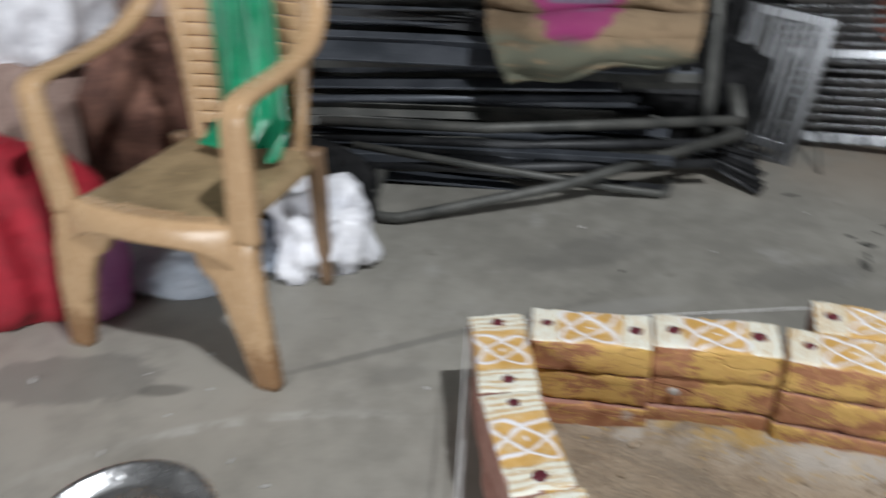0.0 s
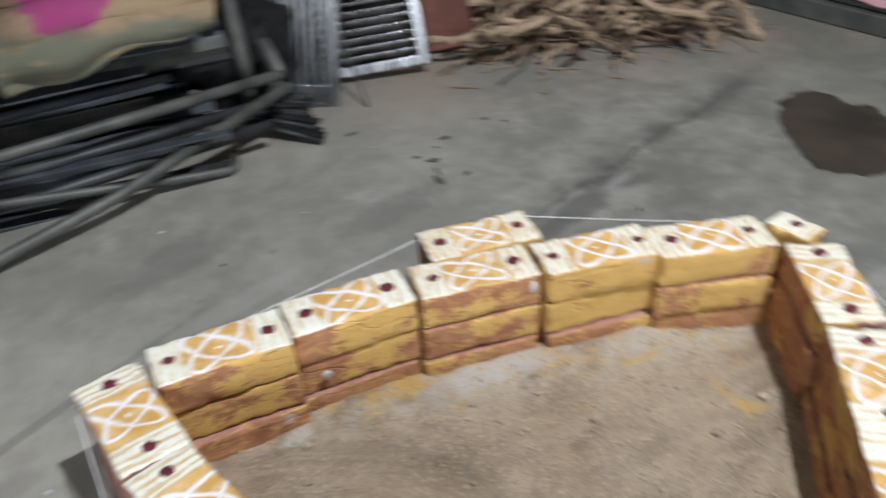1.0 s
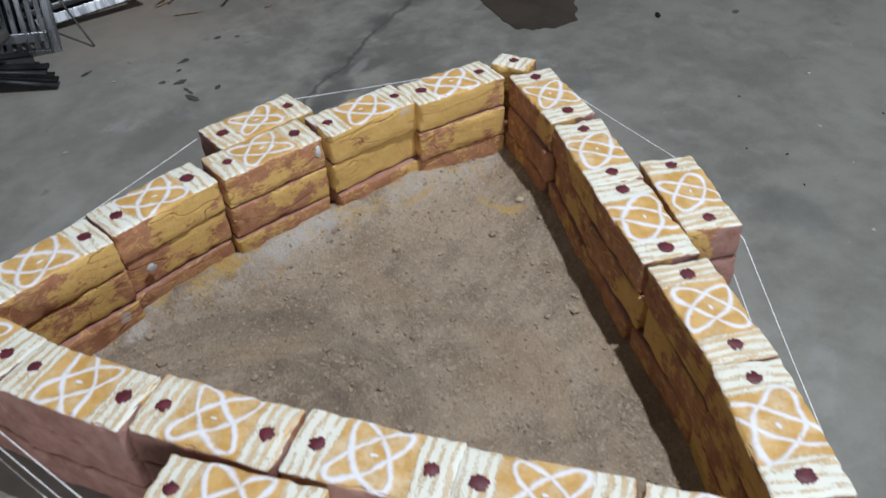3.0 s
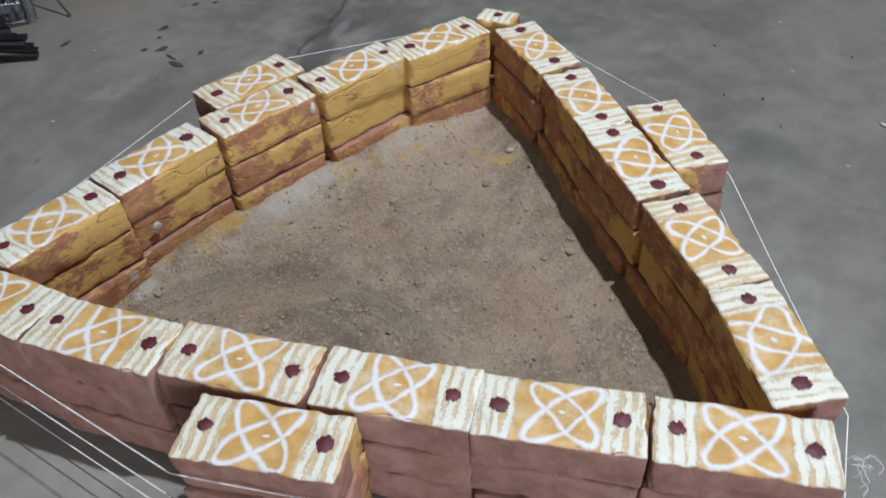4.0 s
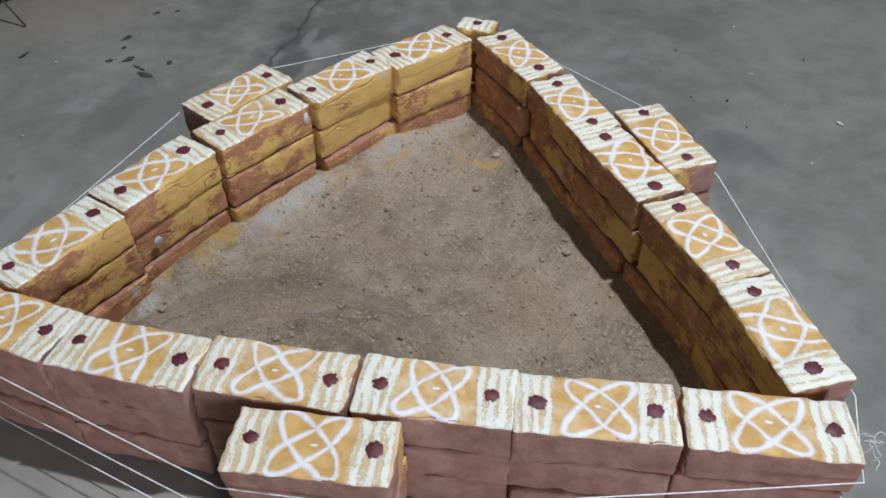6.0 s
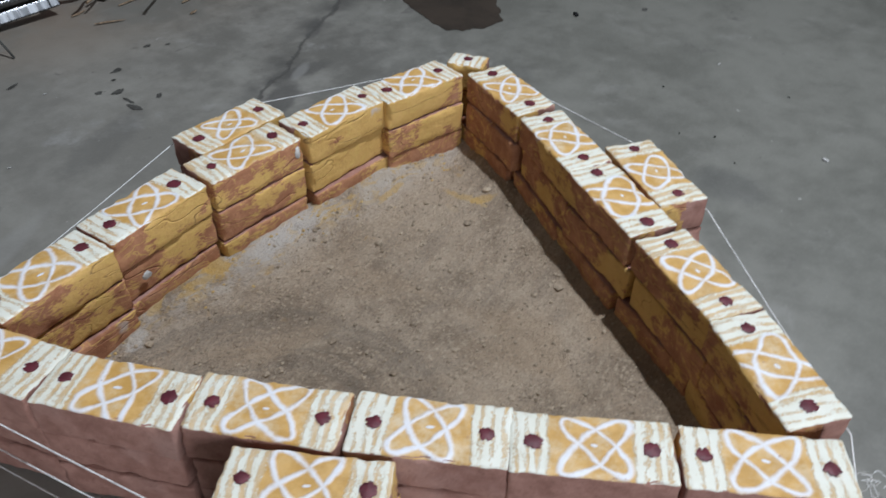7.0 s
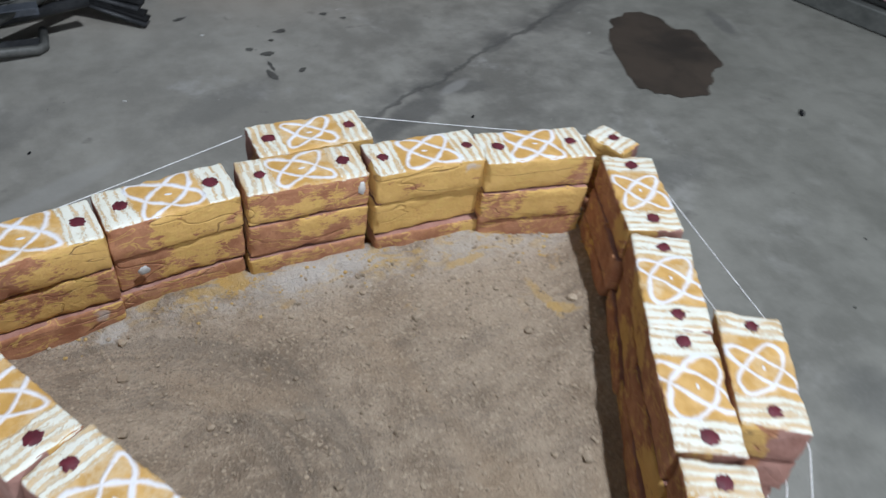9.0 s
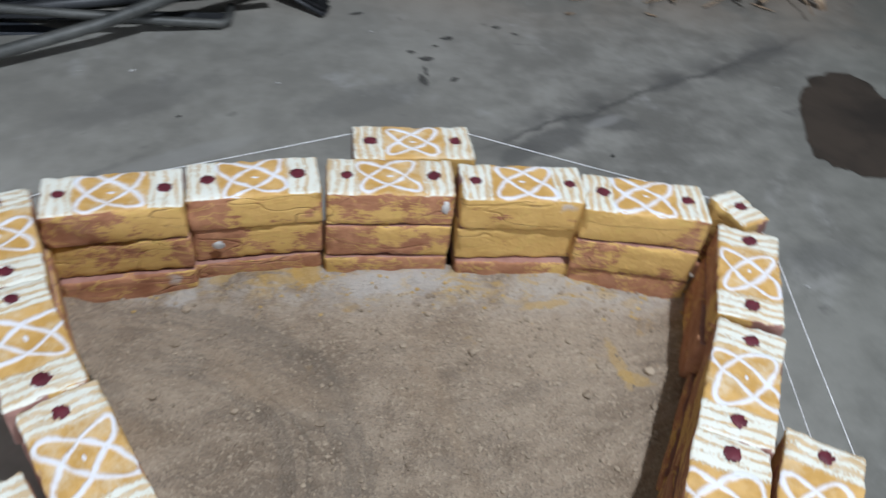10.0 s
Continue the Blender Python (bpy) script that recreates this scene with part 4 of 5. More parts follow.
def bent(bm, points, w, d, r=0.008):
    """A bar of flat rounded section through points; w and d are lists of half sizes across and along."""
    rough = [Vector(p) for p in points]
    last = len(rough) - 1
    pts, ww, dd = [], [], []
    for i in range(last):
        p0, p1, p2, p3 = rough[max(i - 1, 0)], rough[i], rough[i + 1], rough[min(i + 2, last)]
        for k in range(5 if i < last - 1 else 6):
            f = k / 5
            pts.append(0.5 * (2 * p1 + (p2 - p0) * f + (2 * p0 - 5 * p1 + 4 * p2 - p3) * f * f + (3 * p1 - p0 - 3 * p2 + p3) * f ** 3))
            ease = f * f * (3 - 2 * f)
            ww.append(w[i] + (w[i + 1] - w[i]) * ease)
            dd.append(d[i] + (d[i + 1] - d[i]) * ease)
    w, d = ww, dd
    rings = []
    for i, p in enumerate(pts):
        t = (pts[min(i + 1, len(pts) - 1)] - pts[max(i - 1, 0)]).normalized()
        a = Vector((0, 0, 1)) if abs(t.x) > 0.8 else Vector((1, 0, 0))
        a = (a - t * a.dot(t)).normalized()
        b = t.cross(a)
        ring = []
        for k in range(16):
            an = 2 * math.pi * k / 16
            ca, sa = math.cos(an), math.sin(an)
            ring.append(bm.verts.new(p + a * math.copysign(abs(ca) ** 0.45, ca) * w[i] + b * math.copysign(abs(sa) ** 0.45, sa) * d[i]))
        rings.append(ring)
    for one, two in zip(rings, rings[1:]):
        for k in range(16):
            bm.faces.new((one[k], one[(k + 1) % 16], two[(k + 1) % 16], two[k]))
    bm.faces.new(rings[0][::-1])
    bm.faces.new(rings[-1])


bm = bmesh.new()


def settle(bm):
    """The legs splay: all above them is narrower and leans a little."""
    for v in bm.verts:
        f = min(1.0, v.co.z / 0.36)
        v.co.x = v.co.x * (1 - 0.095 * f) + 0.025 * f
    return bm


def seat_fn(u, v):
    k = 2 * u - 1
    x = k * (0.238 - 0.022 * v)
    bow = 0.030 * (1 - k * k)
    if v < 0.25:
        a = v / 0.25
        low = 0.350 - 0.06 * abs(k) ** 4
        turn = a * math.pi / 2
        return (x, -0.178 - bow - 0.024 * math.cos(turn), low + (0.402 - low) * math.sin(turn))
    w = (v - 0.25) / 0.75
    dip = -0.016 * (1 - k * k) * math.sin(math.pi * min(1, w * 1.05))
    side = -0.03 * max(0, abs(k) - 0.88) / 0.12
    return (x, -0.178 - bow * (1 - w) + 0.385 * w, 0.402 + dip + side - 0.012 * w)


sheet(bm, seat_fn, 36, 36)
settle(bm)
for f in bm.faces:
    f.material_index = 1 if f.calc_center_median().y < -0.165 else 0
thick(part("seat", bm, [M_DUSTY, M_CHAIR], chair, "dusty tan seat with a glossy rounded front lip"), 0.006)
for sgn in (-1, 1):
    bm = bmesh.new()
    bent(bm, [(sgn * 0.260, -0.195, 0.0), (sgn * 0.251, -0.195, 0.10), (sgn * 0.240, -0.194, 0.20), (sgn * 0.226, -0.188, 0.275), (sgn * 0.206, -0.182, 0.325), (sgn * 0.192, -0.174, 0.37)], [0.032, 0.041, 0.051, 0.063, 0.084, 0.098], [0.018, 0.019, 0.020, 0.021, 0.020, 0.012])
    part("leg", settle(bm), M_CHAIR, chair)
    bm = bmesh.new()
    bent(bm, [(sgn * 0.19, 0.215, 0.0), (sgn * 0.197, 0.205, 0.16), (sgn * 0.207, 0.195, 0.32), (sgn * 0.21, 0.19, 0.40)], [0.014, 0.017, 0.022, 0.024], [0.014, 0.017, 0.02, 0.02])
    part("leg", settle(bm), M_LEG, chair, "brown back leg, darker than the front ones")
    bm = bmesh.new()
    bent(bm, [(sgn * 0.25, -0.175, 0.36), (sgn * 0.26, -0.172, 0.46), (sgn * 0.268, -0.166, 0.585), (sgn * 0.271, -0.158, 0.634), (sgn * 0.273, -0.112, 0.650), (sgn * 0.275, 0.02, 0.655), (sgn * 0.272, 0.13, 0.672), (sgn * 0.255, 0.21, 0.72), (sgn * 0.235, 0.245, 0.79), (sgn * 0.215, 0.262, 0.86)],
         [0.040, 0.036, 0.033, 0.031, 0.028, 0.026, 0.026, 0.024, 0.022, 0.02], [0.018, 0.016, 0.015, 0.014, 0.013, 0.013, 0.013, 0.014, 0.016, 0.016])
    part("armrest", settle(bm), M_CHAIR, chair)
    bm = bmesh.new()
    bent(bm, [(sgn * 0.155, 0.20, 0.36), (sgn * 0.172, 0.225, 0.52), (sgn * 0.195, 0.25, 0.70), (sgn * 0.205, 0.275, 0.86), (sgn * 0.16, 0.285, 0.92)], [0.018, 0.018, 0.02, 0.022, 0.02], [0.012] * 5)
    part("back_post", settle(bm), M_CHAIR, chair)
for k in range(15):
    z = 0.44 + k * 0.030
    bm = bmesh.new()
    y = 0.205 + (z - 0.40) * 0.15
    hw = 0.156 + 0.042 * min(1.0, (z - 0.44) / 0.30)
    bent(bm, [(-hw, y, z), (-hw / 2, y + 0.012, z), (0, y + 0.016, z), (hw / 2, y + 0.012, z), (hw, y, z)], [0.0145] * 5, [0.005] * 5)
    part("back_slat", settle(bm), M_CHAIR, chair)
bm = bmesh.new()
bent(bm, [(-0.19, 0.283, 0.90), (-0.1, 0.297, 0.93), (0, 0.30, 0.94), (0.1, 0.297, 0.93), (0.19, 0.283, 0.90)], [0.022] * 5, [0.01] * 5)
part("back_rail", settle(bm), M_CHAIR, chair)
# sash over the back
bm = bmesh.new()


def sash_fn(u, v):
    z = 0.955 - 0.55 * v
    y = 0.205 + (z - 0.40) * 0.15 - 0.022 + 0.009 * math.sin(u * 17 + 1.5 * v) + 0.007 * n3(u * 6, v * 5, 2)
    x = 0.042 + (u - 0.5) * (0.165 + 0.03 * v) + 0.035 * v + 0.006 * n3(u * 3, v * 6, 4)
    if v > 0.88:
        y -= (v - 0.88) * (0.5 + 0.4 * n3(u * 5, 1, 3))
        z = max(z, 0.402 + 0.014 * (1 + n3(u * 9, v * 9, 5)) - 0.06 * max(0.0, u - 0.72))
        x -= (v - 0.88) * 0.8 * max(0.0, 0.4 - u)
    return (x, y - 0.012, z)


sheet(bm, sash_fn, 44, 60)
thick(thing("green_sash", bm, M_GREEN, "green satin sash hanging over the chair back", "cloth", m=pose(-1.02, 0.05, 0)), 0.003)


# ---- cloths, bags and bundles round the chair ----
def lump(name, x, y, sx, sy, sz, seed, mt, label, category, turn=0.0, folds=0.16, sub=5, base=0.0):
    bm = bmesh.new()
    bmesh.ops.create_icosphere(bm, subdivisions=sub, radius=1.0)
    for v in bm.verts:
        d = v.co.normalized()
        ridge = 1 - abs(n3(d.x * 1.7 + seed, d.y * 1.7, d.z * 1.2)) * 2.2
        fine = 1 - abs(n3(d.x * 4.5, d.y * 4.5 + seed, d.z * 3.0)) * 2
        w = 1 + folds * ridge + folds * 0.4 * fine + 0.2 * n3(d.x + seed, d.y, d.z)
        p = Vector((math.copysign(abs(d.x) ** 0.8, d.x), math.copysign(abs(d.y) ** 0.8, d.y), math.copysign(abs(d.z) ** 0.85, d.z))) * w
        v.co = Vector((p.x * sx, p.y * sy, max(p.z, -0.82) * sz))
    low = min(v.co.z for v in bm.verts)
    for v in bm.verts:
        v.co.z -= low
    return thing(name, bm, mt, label, category, m=pose(x, y, base, 0, 0, turn))


lump("red_cloth", -1.56, -0.02, 0.20, 0.18, 0.22, 1.0, M_RED, "bright red cloth slumped in folds on the floor", "cloth", 20, 0.16)
lump("purple_cloth", -1.335, 0.0, 0.06, 0.08, 0.14, 2.0, M_PURPLE, "crumpled purple cloth beside the chair leg", "cloth", 10)
lump("white_plastic_bag", -0.90, 0.375, 0.115, 0.11, 0.115, 3.0, M_BAG, "crumpled white plastic bag on the floor", "bag", 35, 0.30)
lump("greyblue_cloth", -1.19, 0.21, 0.19, 0.12, 0.075, 4.0, M_GREYBLUE, "limp grey-blue cloth lying on the floor", "cloth", 15, 0.2)
# near-black lump added to fill the dark void beside the bag
lump("sooty_rag", -1.16, 0.58, 0.27, 0.12, 0.12, 5.0, M_DARK, "dark lump added to fill the dark void beside the bag", "cloth", 0)
lump("terracotta_shawl", -1.50, 0.62, 0.22, 0.20, 0.27, 6.0, M_BROWN, "terracotta brown shawl heaped on the floor", "cloth", 0, 0.2)
lump("pinkish_sack", -2.02, 0.55, 0.28, 0.34, 0.26, 7.0, M_DUSTPINK, "dusty pink filled sack on the floor", "sack", 10)
lump("white_sack", -2.03, 0.62, 0.27, 0.25, 0.17, 8.0, M_WHITE, "white woven sack lying on another sack", "sack", 10, 0.14, base=0.43)
lump("copper_cloth", -1.36, 0.46, 0.09, 0.08, 0.12, 13.0, M_COPPER, "crumpled shiny copper-brown cloth on the floor", "cloth", 0, 0.3)
lump("pale_cloth", -1.40, 0.52, 0.05, 0.05, 0.155, 9.0, M_WHITE, "small crumpled pale cloth among the heaped cloths", "cloth", 0, 0.2, 4)
# another added lump, its colour giving the deep shade under the chair
lump("sooty_rag", -1.42, 0.27, 0.15, 0.09, 0.10, 29.0, M_DARK, "dark lump added for the shade under the chair", "cloth", 20)
lump("pinkish_sack", -1.70, 1.15, 0.34, 0.30, 0.36, 17.0, M_DUSTPINK, "dusty pink filled sack standing on the floor", "sack", 40)

# ---- steel plate ----
bm = bmesh.new()
prof = [(0.0, 0.003), (0.10, 0.003), (0.132, 0.004), (0.140, 0.007), (0.150, 0.0145), (0.161, 0.023), (0.166, 0.0275), (0.172, 0.031), (0.176, 0.029), (0.177, 0.026)]
for i, (r, z) in enumerate(prof):
    if i == 0:
        prev = [bm.verts.new((0, 0, z))]
        continue
    ring = [bm.verts.new((r * math.cos(2 * math.pi * k / 64), r * math.sin(2 * math.pi * k / 64), z)) for k in range(64)]
    for k in range(64):
        if len(prev) == 1:
            bm.faces.new((prev[0], ring[k], ring[(k + 1) % 64]))
        else:
            bm.faces.new((prev[k], ring[k], ring[(k + 1) % 64], prev[(k + 1) % 64]))
    prev = ring
plate = thing("steel_plate", bm, M_STEELPLATE, "round polished steel plate with a raised rim, on the floor", "plate", m=pose(-0.79, -0.605, 0.001))
thick(plate, 0.0014, 1.0)

# ---- iron bars, pipes and frames heaped along the wall ----
rg = random.Random(12)


def bar_mesh(kind, length):
    bm = bmesh.new()
    if kind == "pipe":
        tube(bm, [(-length / 2, 0, 0), (0, 0, 0), (length / 2, 0, 0)], 0.014, 10)
    elif kind == "angle":
        prof = ((0, 0), (0.034, 0), (0.034, 0.004), (0.004, 0.004), (0.004, 0.034), (0, 0.034))
        ends = [[bm.verts.new((s * length / 2, y - 0.012, z - 0.012)) for y, z in prof] for s in (-1, 1)]
        for k in range(6):
            bm.faces.new((ends[0][k], ends[0][(k + 1) % 6], ends[1][(k + 1) % 6], ends[1][k]))
        bm.faces.new(ends[0][::-1])
        bm.faces.new(ends[1])
    elif kind == "flat":
        rounded_box(bm, length / 2, 0.05, 0.004, 0.0015, 6, 1, 1)
    else:
        rounded_box(bm, length / 2, 0.016, 0.016, 0.003, 6, 1, 1)
    return bm


BARS = []
for kind, word in (("pipe", "round iron pipe"), ("angle", "iron angle bar"), ("flat", "flat iron strip"), ("box", "square iron tube")):
    for mt, tone in ((M_IRON, "blackened"), (M_IRONBLUE, "blue-grey"), (M_IRONGREY, "grey worn")):
        BARS.append((kind, finish(bar_mesh(kind, 1.5), kind, mt, kind == "pipe"), f"{tone} {word} in a heap on the floor"))
for layer in range(13):
    z = 0.02 + layer * 0.042
    front = 0.88 + layer * 0.03
    for k in range(7):
        kind, me, label = BARS[rg.choice((0, 1, 2, 3, 4, 5, 5, 7, 7, 1, 3, 10, 4))]
        ob = new("iron_bar", me)
        ob.matrix_world = pose(-0.86 + rg.uniform(-0.16, 0.12) + layer * 0.006, front + k * 0.075 + rg.uniform(-0.02, 0.02), z + rg.uniform(-0.01, 0.012), rg.uniform(0, 360) if kind != "flat" else rg.uniform(-25, 25), rg.uniform(-3.0, 3.0), 12 + rg.uniform(-9, 9))
        tagged(ob, label, "iron bar", "heaped iron bars")


def long_tube(name, points, r, mt, label):
    bm = bmesh.new()
    tube(bm, points, r, 12)
    return thing(name, bm, mt, label, "pipe", "iron pipes before the heap")


long_tube("iron_pipe", [(-0.88, 0.74, 0.10), (-0.875, 0.655, 0.05), (-0.855, 0.615, 0.025), (-0.82, 0.604, 0.02), (-0.77, 0.612, 0.021), (-0.35, 0.85, 0.07), (0.15, 1.17, 0.17)], 0.0165, M_IRONGREY, "grey iron pipe bent at its low end, lying across the heap")
long_tube("iron_pipe", [(-1.0, 0.80, 0.15), (-0.6, 0.86, 0.10), (-0.2, 0.96, 0.035), (-0.06, 0.995, 0.016), (-0.045, 1.01, 0.016), (-0.045, 1.10, 0.016)], 0.0125, M_IRONGREY, "grey iron pipe with a hooked end on the floor")
long_tube("iron_pipe", [(-1.15, 0.86, 0.19), (-0.6, 0.95, 0.19), (0.14, 1.22, 0.19)], 0.017, M_IRONGREY, "grey iron pipe lying on the heap")
long_tube("iron_pipe", [(-1.2, 0.88, 0.12), (-0.5, 0.96, 0.14), (0.1, 1.16, 0.135)], 0.015, M_IRON, "blackened iron pipe in the heap")
long_tube("iron_pipe", [(-1.1, 0.78, 0.07), (-0.5, 0.90, 0.09), (0.08, 1.10, 0.09)], 0.015, M_IRON, "blackened iron pipe in the heap")
long_tube("iron_post", [(0.03, 1.27, 0.0), (0.035, 1.29, 0.22), (0.01, 1.33, 0.62)], 0.02, M_IRONGREY, "grey iron post leaning by the heap")
long_tube("iron_post", [(0.10, 1.20, 0.12), (0.13, 1.23, 0.20), (0.10, 1.30, 0.27)], 0.02, M_IRONGREY, "bent end of a grey iron pipe")
# fan of dark strips at the heap's end
fan = root("strip_bundle", pose(-0.02, 1.24, 0), "fanned bundle of thin sooty strips on the floor", "bundle")
for k in range(16):
    bm = bmesh.new()
    tip = Vector((0.235 + 0.02 * rg.random() - 0.002 * k, -0.14 + 0.013 * k, 0.010 + 0.010 * (k % 5)))
    a = Vector((-0.02, 0.01 + 0.002 * k, 0.05 + 0.004 * (k % 5)))
    tube(bm, [a, a.lerp(tip, 0.5) + Vector((0, 0, 0.012)), tip], [0.012, 0.016, 0.020], 6, True, 0.3)
    part("strip", bm, M_DARK if k % 3 else M_IRON, fan)

# ---- jute sack on the heap ----
bm = bmesh.new()


def sack_fn(u, v):
    x = (u - 0.5) * 0.66
    fold = 0.018 * math.sin(u * 9 + v * 4) + 0.026 * n3(u * 3, v * 4, 3) + 0.010 * math.sin(v * 34 + 3 * n3(u * 3, v * 2, 1)) * (1 if v < 0.42 else 0.25)
    if v < 0.45:
        w = v / 0.45
        y, z = -0.155 + 0.085 * w + fold * 0.9, -0.085 + 0.185 * w + (0.095 * u - 0.018 + 0.008 * math.sin(u * 13)) * (1 - w)
        y -= 0.05 * math.sin(math.pi * w)
        x += 0.075 * (1 - w) * (1 - u)
    else:
        w = (v - 0.45) / 0.55
        y, z = -0.07 + 0.36 * w, 0.10 + 0.13 * w + fold
    if 0.40 < v < 0.52:
        y += 0.075 * math.sin((v - 0.40) / 0.12 * math.pi)
        z -= 0.03 * math.sin((v - 0.40) / 0.12 * math.pi)
    return (x * (0.90 + 0.14 * v) + 0.012 * n3(v * 5, u * 2, 8), y, z + 0.02 * n3(u * 3, v * 2, 9))


sheet(bm, sack_fn, 70, 60)
thick(thing("jute_sack", bm, M_JUTE, "folded jute sack with magenta print over the iron heap", "sack", m=pose(-0.33, 1.12, 0.445, 0, 0, 8)), 0.02)
# near-black lumps added as a dark backing behind sack and heap
lump("sooty_rag", -0.06, 1.55, 0.28, 0.2, 0.24, 21.0, M_DARK, "dark lump added as a backing behind the sack", "cloth", 0)
lump("sooty_rag", -0.62, 1.75, 0.75, 0.32, 0.40, 23.0, M_DARK, "dark lump added as a backing behind the iron heap", "cloth", 0)


# ---- steel grilles ----
def grille(name, m, w, h, bars, upright, label, rail=0.014, bar=0.006, cross=()):
    g = root(name, m, label, "grille")
    for x in (0, w):
        bm = bmesh.new()
        rounded_box(bm, rail, 0.011, h / 2, 0.003, 1, 1, 4, pose(x, 0, h / 2))
        part("stile", bm, M_STEEL, g, smooth=False)
    for z in (rail, h - rail, *cross):
        bm = bmesh.new()
        rounded_box(bm, w / 2 - rail, 0.010, rail, 0.003, 4, 1, 1, pose(w / 2, 0, z))
        part("rail", bm, M_STEEL, g, smooth=False)
    for k in range(bars):
        f = (k + 1) / (bars + 1)
        bm = bmesh.new()
        if upright:
            rounded_box(bm, bar, 0.004, h / 2 - rail, 0.002, 1, 1, 4, pose(w * f, 0.002, h / 2))
        else:
            rounded_box(bm, w / 2 - rail, 0.004, bar, 0.002, 4, 1, 1, pose(w / 2, 0.002, h * f, 25))
        part("bar", bm, M_STEEL, g, smooth=False)
    return g


grille("steel_grille", pose(0.065, 1.42, 0.0, -6, 5, -16), 0.24, 0.50, 8, True, "steel grille with upright bars standing on edge by the iron heap", 0.016, 0.0085, (0.075,))
grille("steel_grille", pose(-0.06, 1.535, 0.0, -30, -3, -3), 0.705, 0.80, 25, False, "steel grille with level bars leaning back beside another", 0.016, 0.0055, (0.30,))
bm = bmesh.new()
tube(bm, [(0.40, 1.30, 0.004), (0.36, 1.44, 0.16), (0.33, 1.58, 0.36)], 0.004, 6)
thing("iron_rod", bm, M_IRONGREY, "thin iron rod leaning on the steel grille", "rod")
# added dark backdrop, so the gaps between the bars read dark
bm = bmesh.new()
rounded_box(bm, 0.36, 0.004, 0.40, 0.003, 4, 1, 4)
thing("black_iron_sheet", bm, M_SHEET, "dark backing sheet added behind the steel grilles to darken their gaps", "metal sheet", m=pose(0.29, 1.82, 0.345, -31, 0, -3), smooth=False)
bm = bmesh.new()
rounded_box(bm, 0.16, 0.006, 0.45, 0.003, 3, 1, 6)
thing("rusty_sheet", bm, M_RUST, "rust-brown iron sheet leaning behind the grille", "metal sheet", m=pose(0.66, 1.77, 0.445, -10, -12, -20), smooth=False)

# ---- firewood ----
STICKS = []
for i in range(20):
    rs = random.Random(70 + i)
    bm = bmesh.new()
    L = rs.uniform(0.30, 0.80)
    r0 = rs.choice((0.003, 0.004, 0.006, 0.009, 0.013, 0.018, 0.024))
    pts, rad = [], []
    for k in range(15):
        f = k / 14
        pts.append(((f - 0.5) * L, 0.045 * n3(f * 2.2, i, 1) + 0.012 * n3(f * 9, i, 4), 0.045 * n3(f * 2.2, i, 5) + 0.010 * n3(f * 8, i, 9)))
        rad.append(r0 * (1.1 - 0.5 * f) * (1 + 0.4 * n3(f * 7, i, 7)))
    tube(bm, pts, rad, 8, True, rs.uniform(0.4, 1.0))
    for v in bm.verts:
        v.co += Vector((0.3 * n3(v.co.x * 50, v.co.y * 90, i), n3(v.co.x * 34, v.co.y * 90, i), n3(v.co.x * 34, v.co.z * 90, i + 3))) * r0 * 0.55
    STICKS.append(finish(bm, "stick", M_BARK if i % 3 == 0 else M_WOOD, False))
rg = random.Random(31)


def stick(x, y, z, roll, steep, turn):
    ob = new("firewood_stick", STICKS[rg.randrange(len(STICKS))])
    ob.matrix_world = pose(x, y, z, roll, steep, turn)
    tagged(ob, "split dry firewood stick in a rough heap", "firewood", "heaped firewood")


for k in range(270):
    x = 0.99 + rg.random() * 0.76
    y = 1.50 + rg.random() * 0.62 - 0.12 * (x - 0.9)
    top = 0.04 + 0.55 * max(0.0, min(1.0, (y - 1.38) / 0.55))
    steep = rg.choice((0, 0, 4, 8, 20, 50, 70))
    stick(x, y, max(0.02 + math.sin(math.radians(steep)) * 0.24, rg.random() * top), rg.uniform(0, 360), -steep * rg.choice((-1, 1)), rg.uniform(-40, 40) + rg.choice((0, 0, 0, 90)))
for k in range(26):
    x = 0.98 + k * 0.029 + rg.uniform(-0.02, 0.02)
    stick(x, 1.56 - 0.12 * (x - 0.9) + rg.uniform(0.0, 0.14), 0.27 + rg.uniform(0, 0.08), rg.uniform(0, 360), rg.uniform(62, 98), rg.uniform(0, 180))
lump("brush_mound", 1.32, 2.02, 0.62, 0.30, 0.36, 41.0, M_BARK, "dark brush and bark behind the firewood", "firewood", 0, 0.3)
# wood chips and straw fallen on the floor
rg = random.Random(77)
CHIP = []
for i in range(4):
    bm = bmesh.new()
    tube(bm, [(-0.5, 0, 0), (-0.1, 0.04 * i - 0.05, 0.0), (0.5, 0, 0)], [0.05, 0.09, 0.03], 5, True, 0.4)
    CHIP.append(finish(bm, "chip", M_WOOD, False))
for x, y, L, a in ((0.74, 1.33, 0.10, -25), (1.02, 1.30, 0.05, 10), (0.98, 1.20, 0.035, 20), (1.25, 1.22, 0.04, -30), (0.70, 1.47, 0.06, 15), (1.10, 1.36, 0.16, -20), (1.30, 1.33, 0.12, 25), (0.92, 1.44, 0.18, 5), (1.5, 1.34, 0.14, 40),
                   (1.66, 1.32, 0.08, -40), (1.76, 1.42, 0.10, 30), (0.84, 1.52, 0.14, -35)):
    ob = new("wood_chip", CHIP[rg.randrange(4)])
    ob.matrix_world = pose(x, y, 0.005, 0, 0, a) @ Matrix.Diagonal((L, 0.08, 0.05, 1))
    tagged(ob, "pale splinter of wood on the concrete", "wood chip", "fallen wood chips")

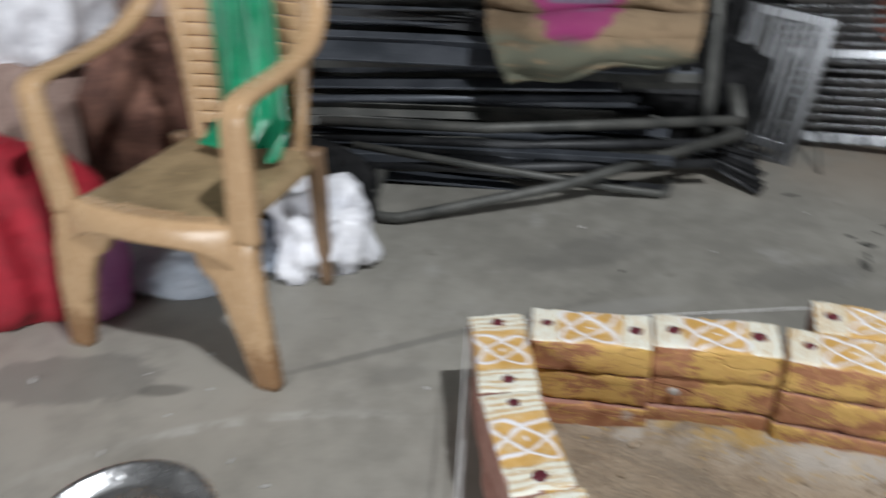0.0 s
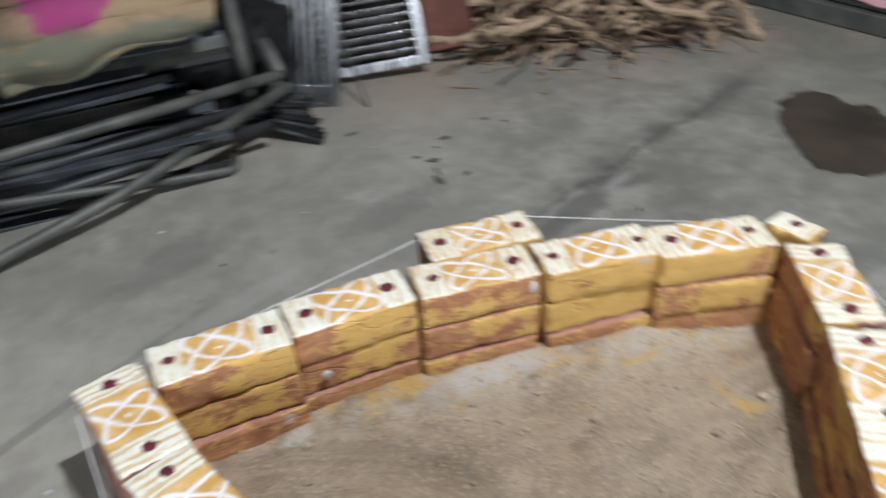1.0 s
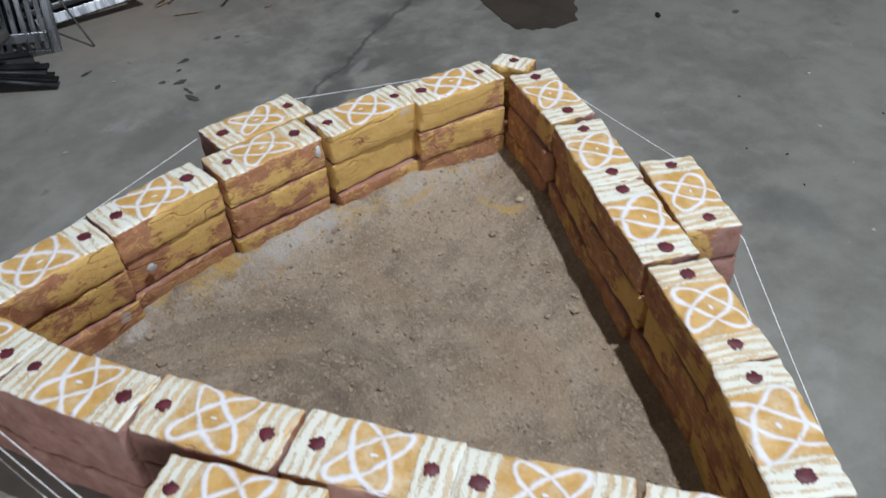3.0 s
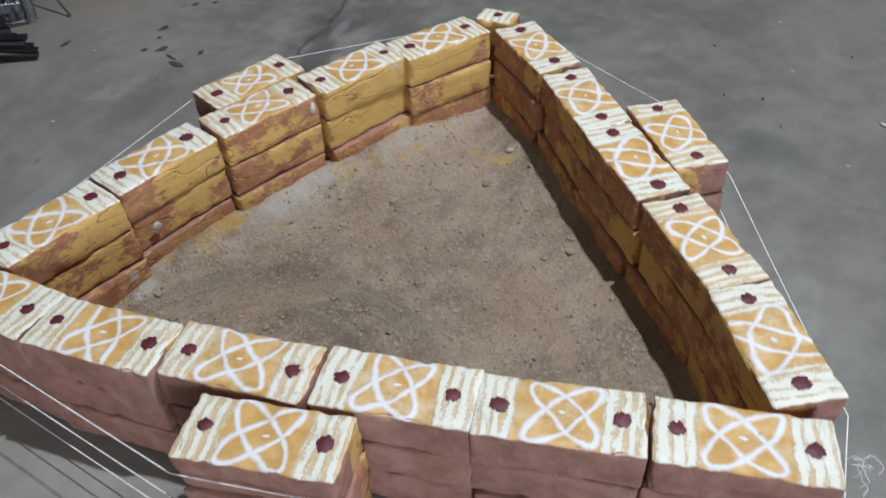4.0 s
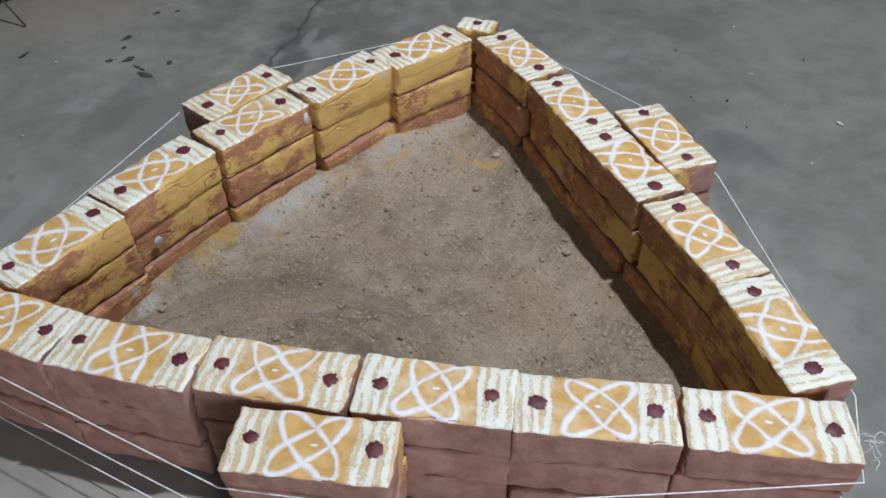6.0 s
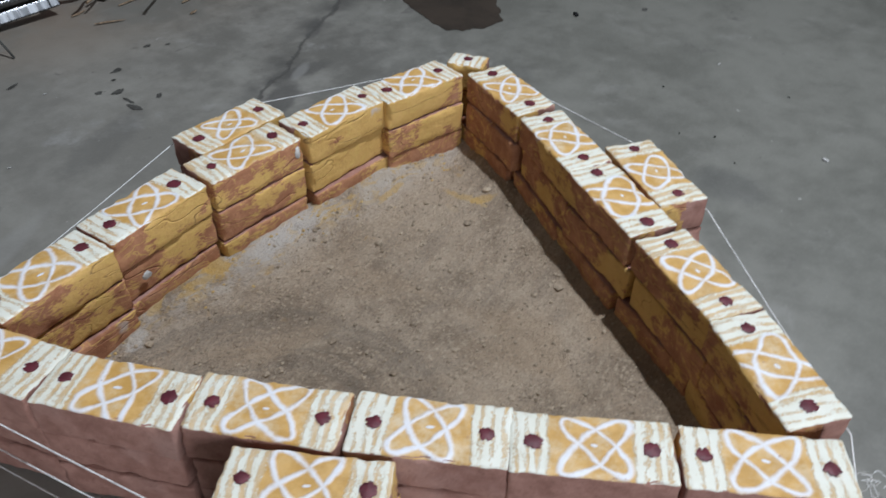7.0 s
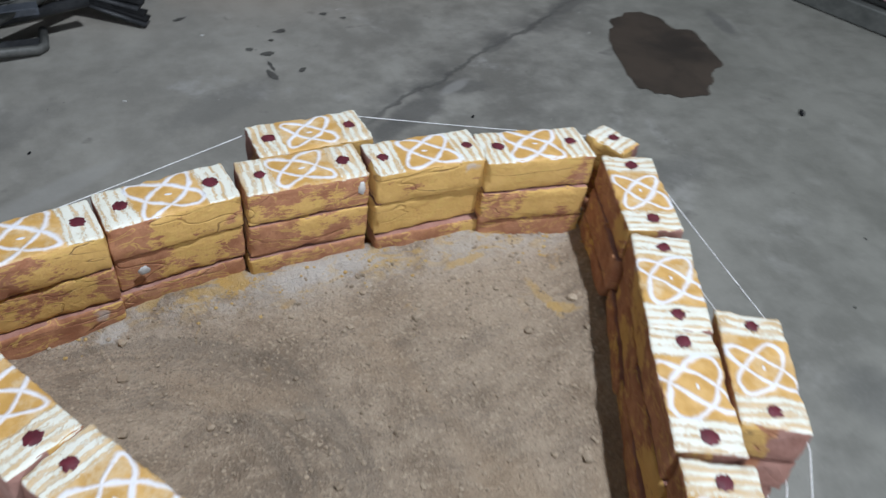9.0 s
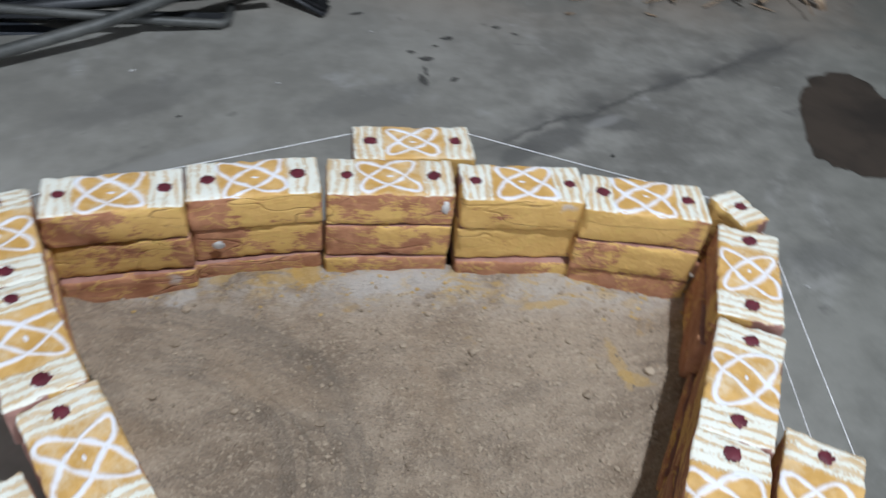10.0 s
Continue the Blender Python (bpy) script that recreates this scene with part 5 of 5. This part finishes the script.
# ---- low dark bench frame with pink cloth ----
bench = root("bench_frame", pose(2.33, 1.08, 0, 0, 0, -66), "low dark metal frame standing on the floor with cloth on it", "bench")
bm = bmesh.new()
rounded_box(bm, 0.72, 0.025, 0.036, 0.006, 6, 1, 1, pose(0, 0.025, 0.038))
part("rail", bm, M_FRAME, bench, smooth=False)
bm = bmesh.new()
rounded_box(bm, 0.72, 0.20, 0.010, 0.006, 6, 3, 1, pose(0, 0.25, 0.080))
part("top", bm, M_FRAME, bench, smooth=False)
for sx in (-0.73, 0.73):
    for sy in (0.02, 0.46):
        bm = bmesh.new()
        rounded_box(bm, 0.022, 0.022, 0.06, 0.005, 1, 1, 2, pose(sx, sy, 0.06))
        part("post", bm, M_FRAME, bench, smooth=False)
bm = bmesh.new()
sheet(bm, lambda u, v: ((u - 0.5) * 1.38, 0.012 + 0.42 * v, 0.094 + 0.02 * (1 + n3(u * 7, v * 4, 2)) + 0.008 * n3(u * 20, v * 12, 4)), 60, 24)
thick(thing("pink_cloth", bm, M_PINK, "crumpled pink and white cloth on the low frame", "cloth", m=pose(2.33, 1.08, 0, 0, 0, -66)), 0.006)

# ---- crumbs on the floor ----
rg = random.Random(5)
LINT = []
for i in range(4):
    bm = bmesh.new()
    bmesh.ops.create_icosphere(bm, subdivisions=2, radius=1.0)
    for v in bm.verts:
        v.co = Vector((v.co.x * (1 + 0.5 * n3(v.co.x * 2, v.co.y * 2, i)), v.co.y * 0.5, v.co.z * 0.3))
    LINT.append(finish(bm, "flake", M_ASHGREY))
for x, y, s in ((-1.288, -0.303, 0.012), (-0.951, -0.093, 0.009), (-0.98, -0.435, 0.009), (-0.615, -0.404, 0.009), (-0.425, -0.046, 0.008), (-0.715, -0.369, 0.008), (-0.88, -0.2, 0.007), (1.596, -0.766, 0.011), (1.27, 0.01, 0.005),
                (-0.92, -0.30, 0.006), (-1.05, -0.20, 0.006), (-0.60, -0.52, 0.006), (0.36, 1.02, 0.006), (-0.25, 0.75, 0.008), (0.12, 0.72, 0.006), (1.9, -0.3, 0.006)):
    ob = new("pale_flake", LINT[rg.randrange(4)])
    ob.matrix_world = pose(x, y, s * 0.3, 0, 0, rg.uniform(0, 180)) @ Matrix.Diagonal((s, s, s, 1))
    tagged(ob, "small pale flake of chaff on the concrete", "flake", "flakes on the floor")
for x, y, s in ((1.89, 0.241, 0.016), (1.65, -0.25, 0.004), (1.45, -0.42, 0.004), (1.5, -0.5, 0.005), (1.42, -0.6, 0.0035), (1.85, -0.55, 0.004), (0.95, 0.45, 0.007), (-0.1, 0.55, 0.006)):
    ob = new("dark_crumb", LINT[rg.randrange(4)].copy())
    ob.data.materials.clear()
    ob.data.materials.append(M_DARK)
    ob.matrix_world = pose(x, y, s * 0.3, 0, 0, rg.uniform(0, 180)) @ Matrix.Diagonal((s, s, s * 1.2, 1))
    tagged(ob, "small dark crumb on the concrete", "crumb", "crumbs on the floor")
def lime_fn(u, v):
    x = -0.118 + 0.19 * u
    top = (0.082 - 0.035 * u + 0.020 * n3(u * 4.3 + 0.4, 0.5, 3.3) + 0.012 * n3(u * 13.7 + 0.3, 0.6, 6.4)) * min(1.0, (1 - u) * 7)
    return (x, -0.0085 - 0.045 * (1 - v) ** 4 - 0.012 * (1 - v) ** 2 * n3(u * 9, v * 3, 6) + 0.0006 * n3(u * 17.3, v * 7.7, 2.5), 0.001 + max(top, 0.0) * v)


bm = bmesh.new()
sheet(bm, lime_fn, 200, 30)
thick(thing("lime_smear", bm, M_ASH, "white lime smeared on the lowest brick and the floor", "lime", m=pose(-0.0814, -0.705, 0, 0, 0, -53.5)), 0.002)
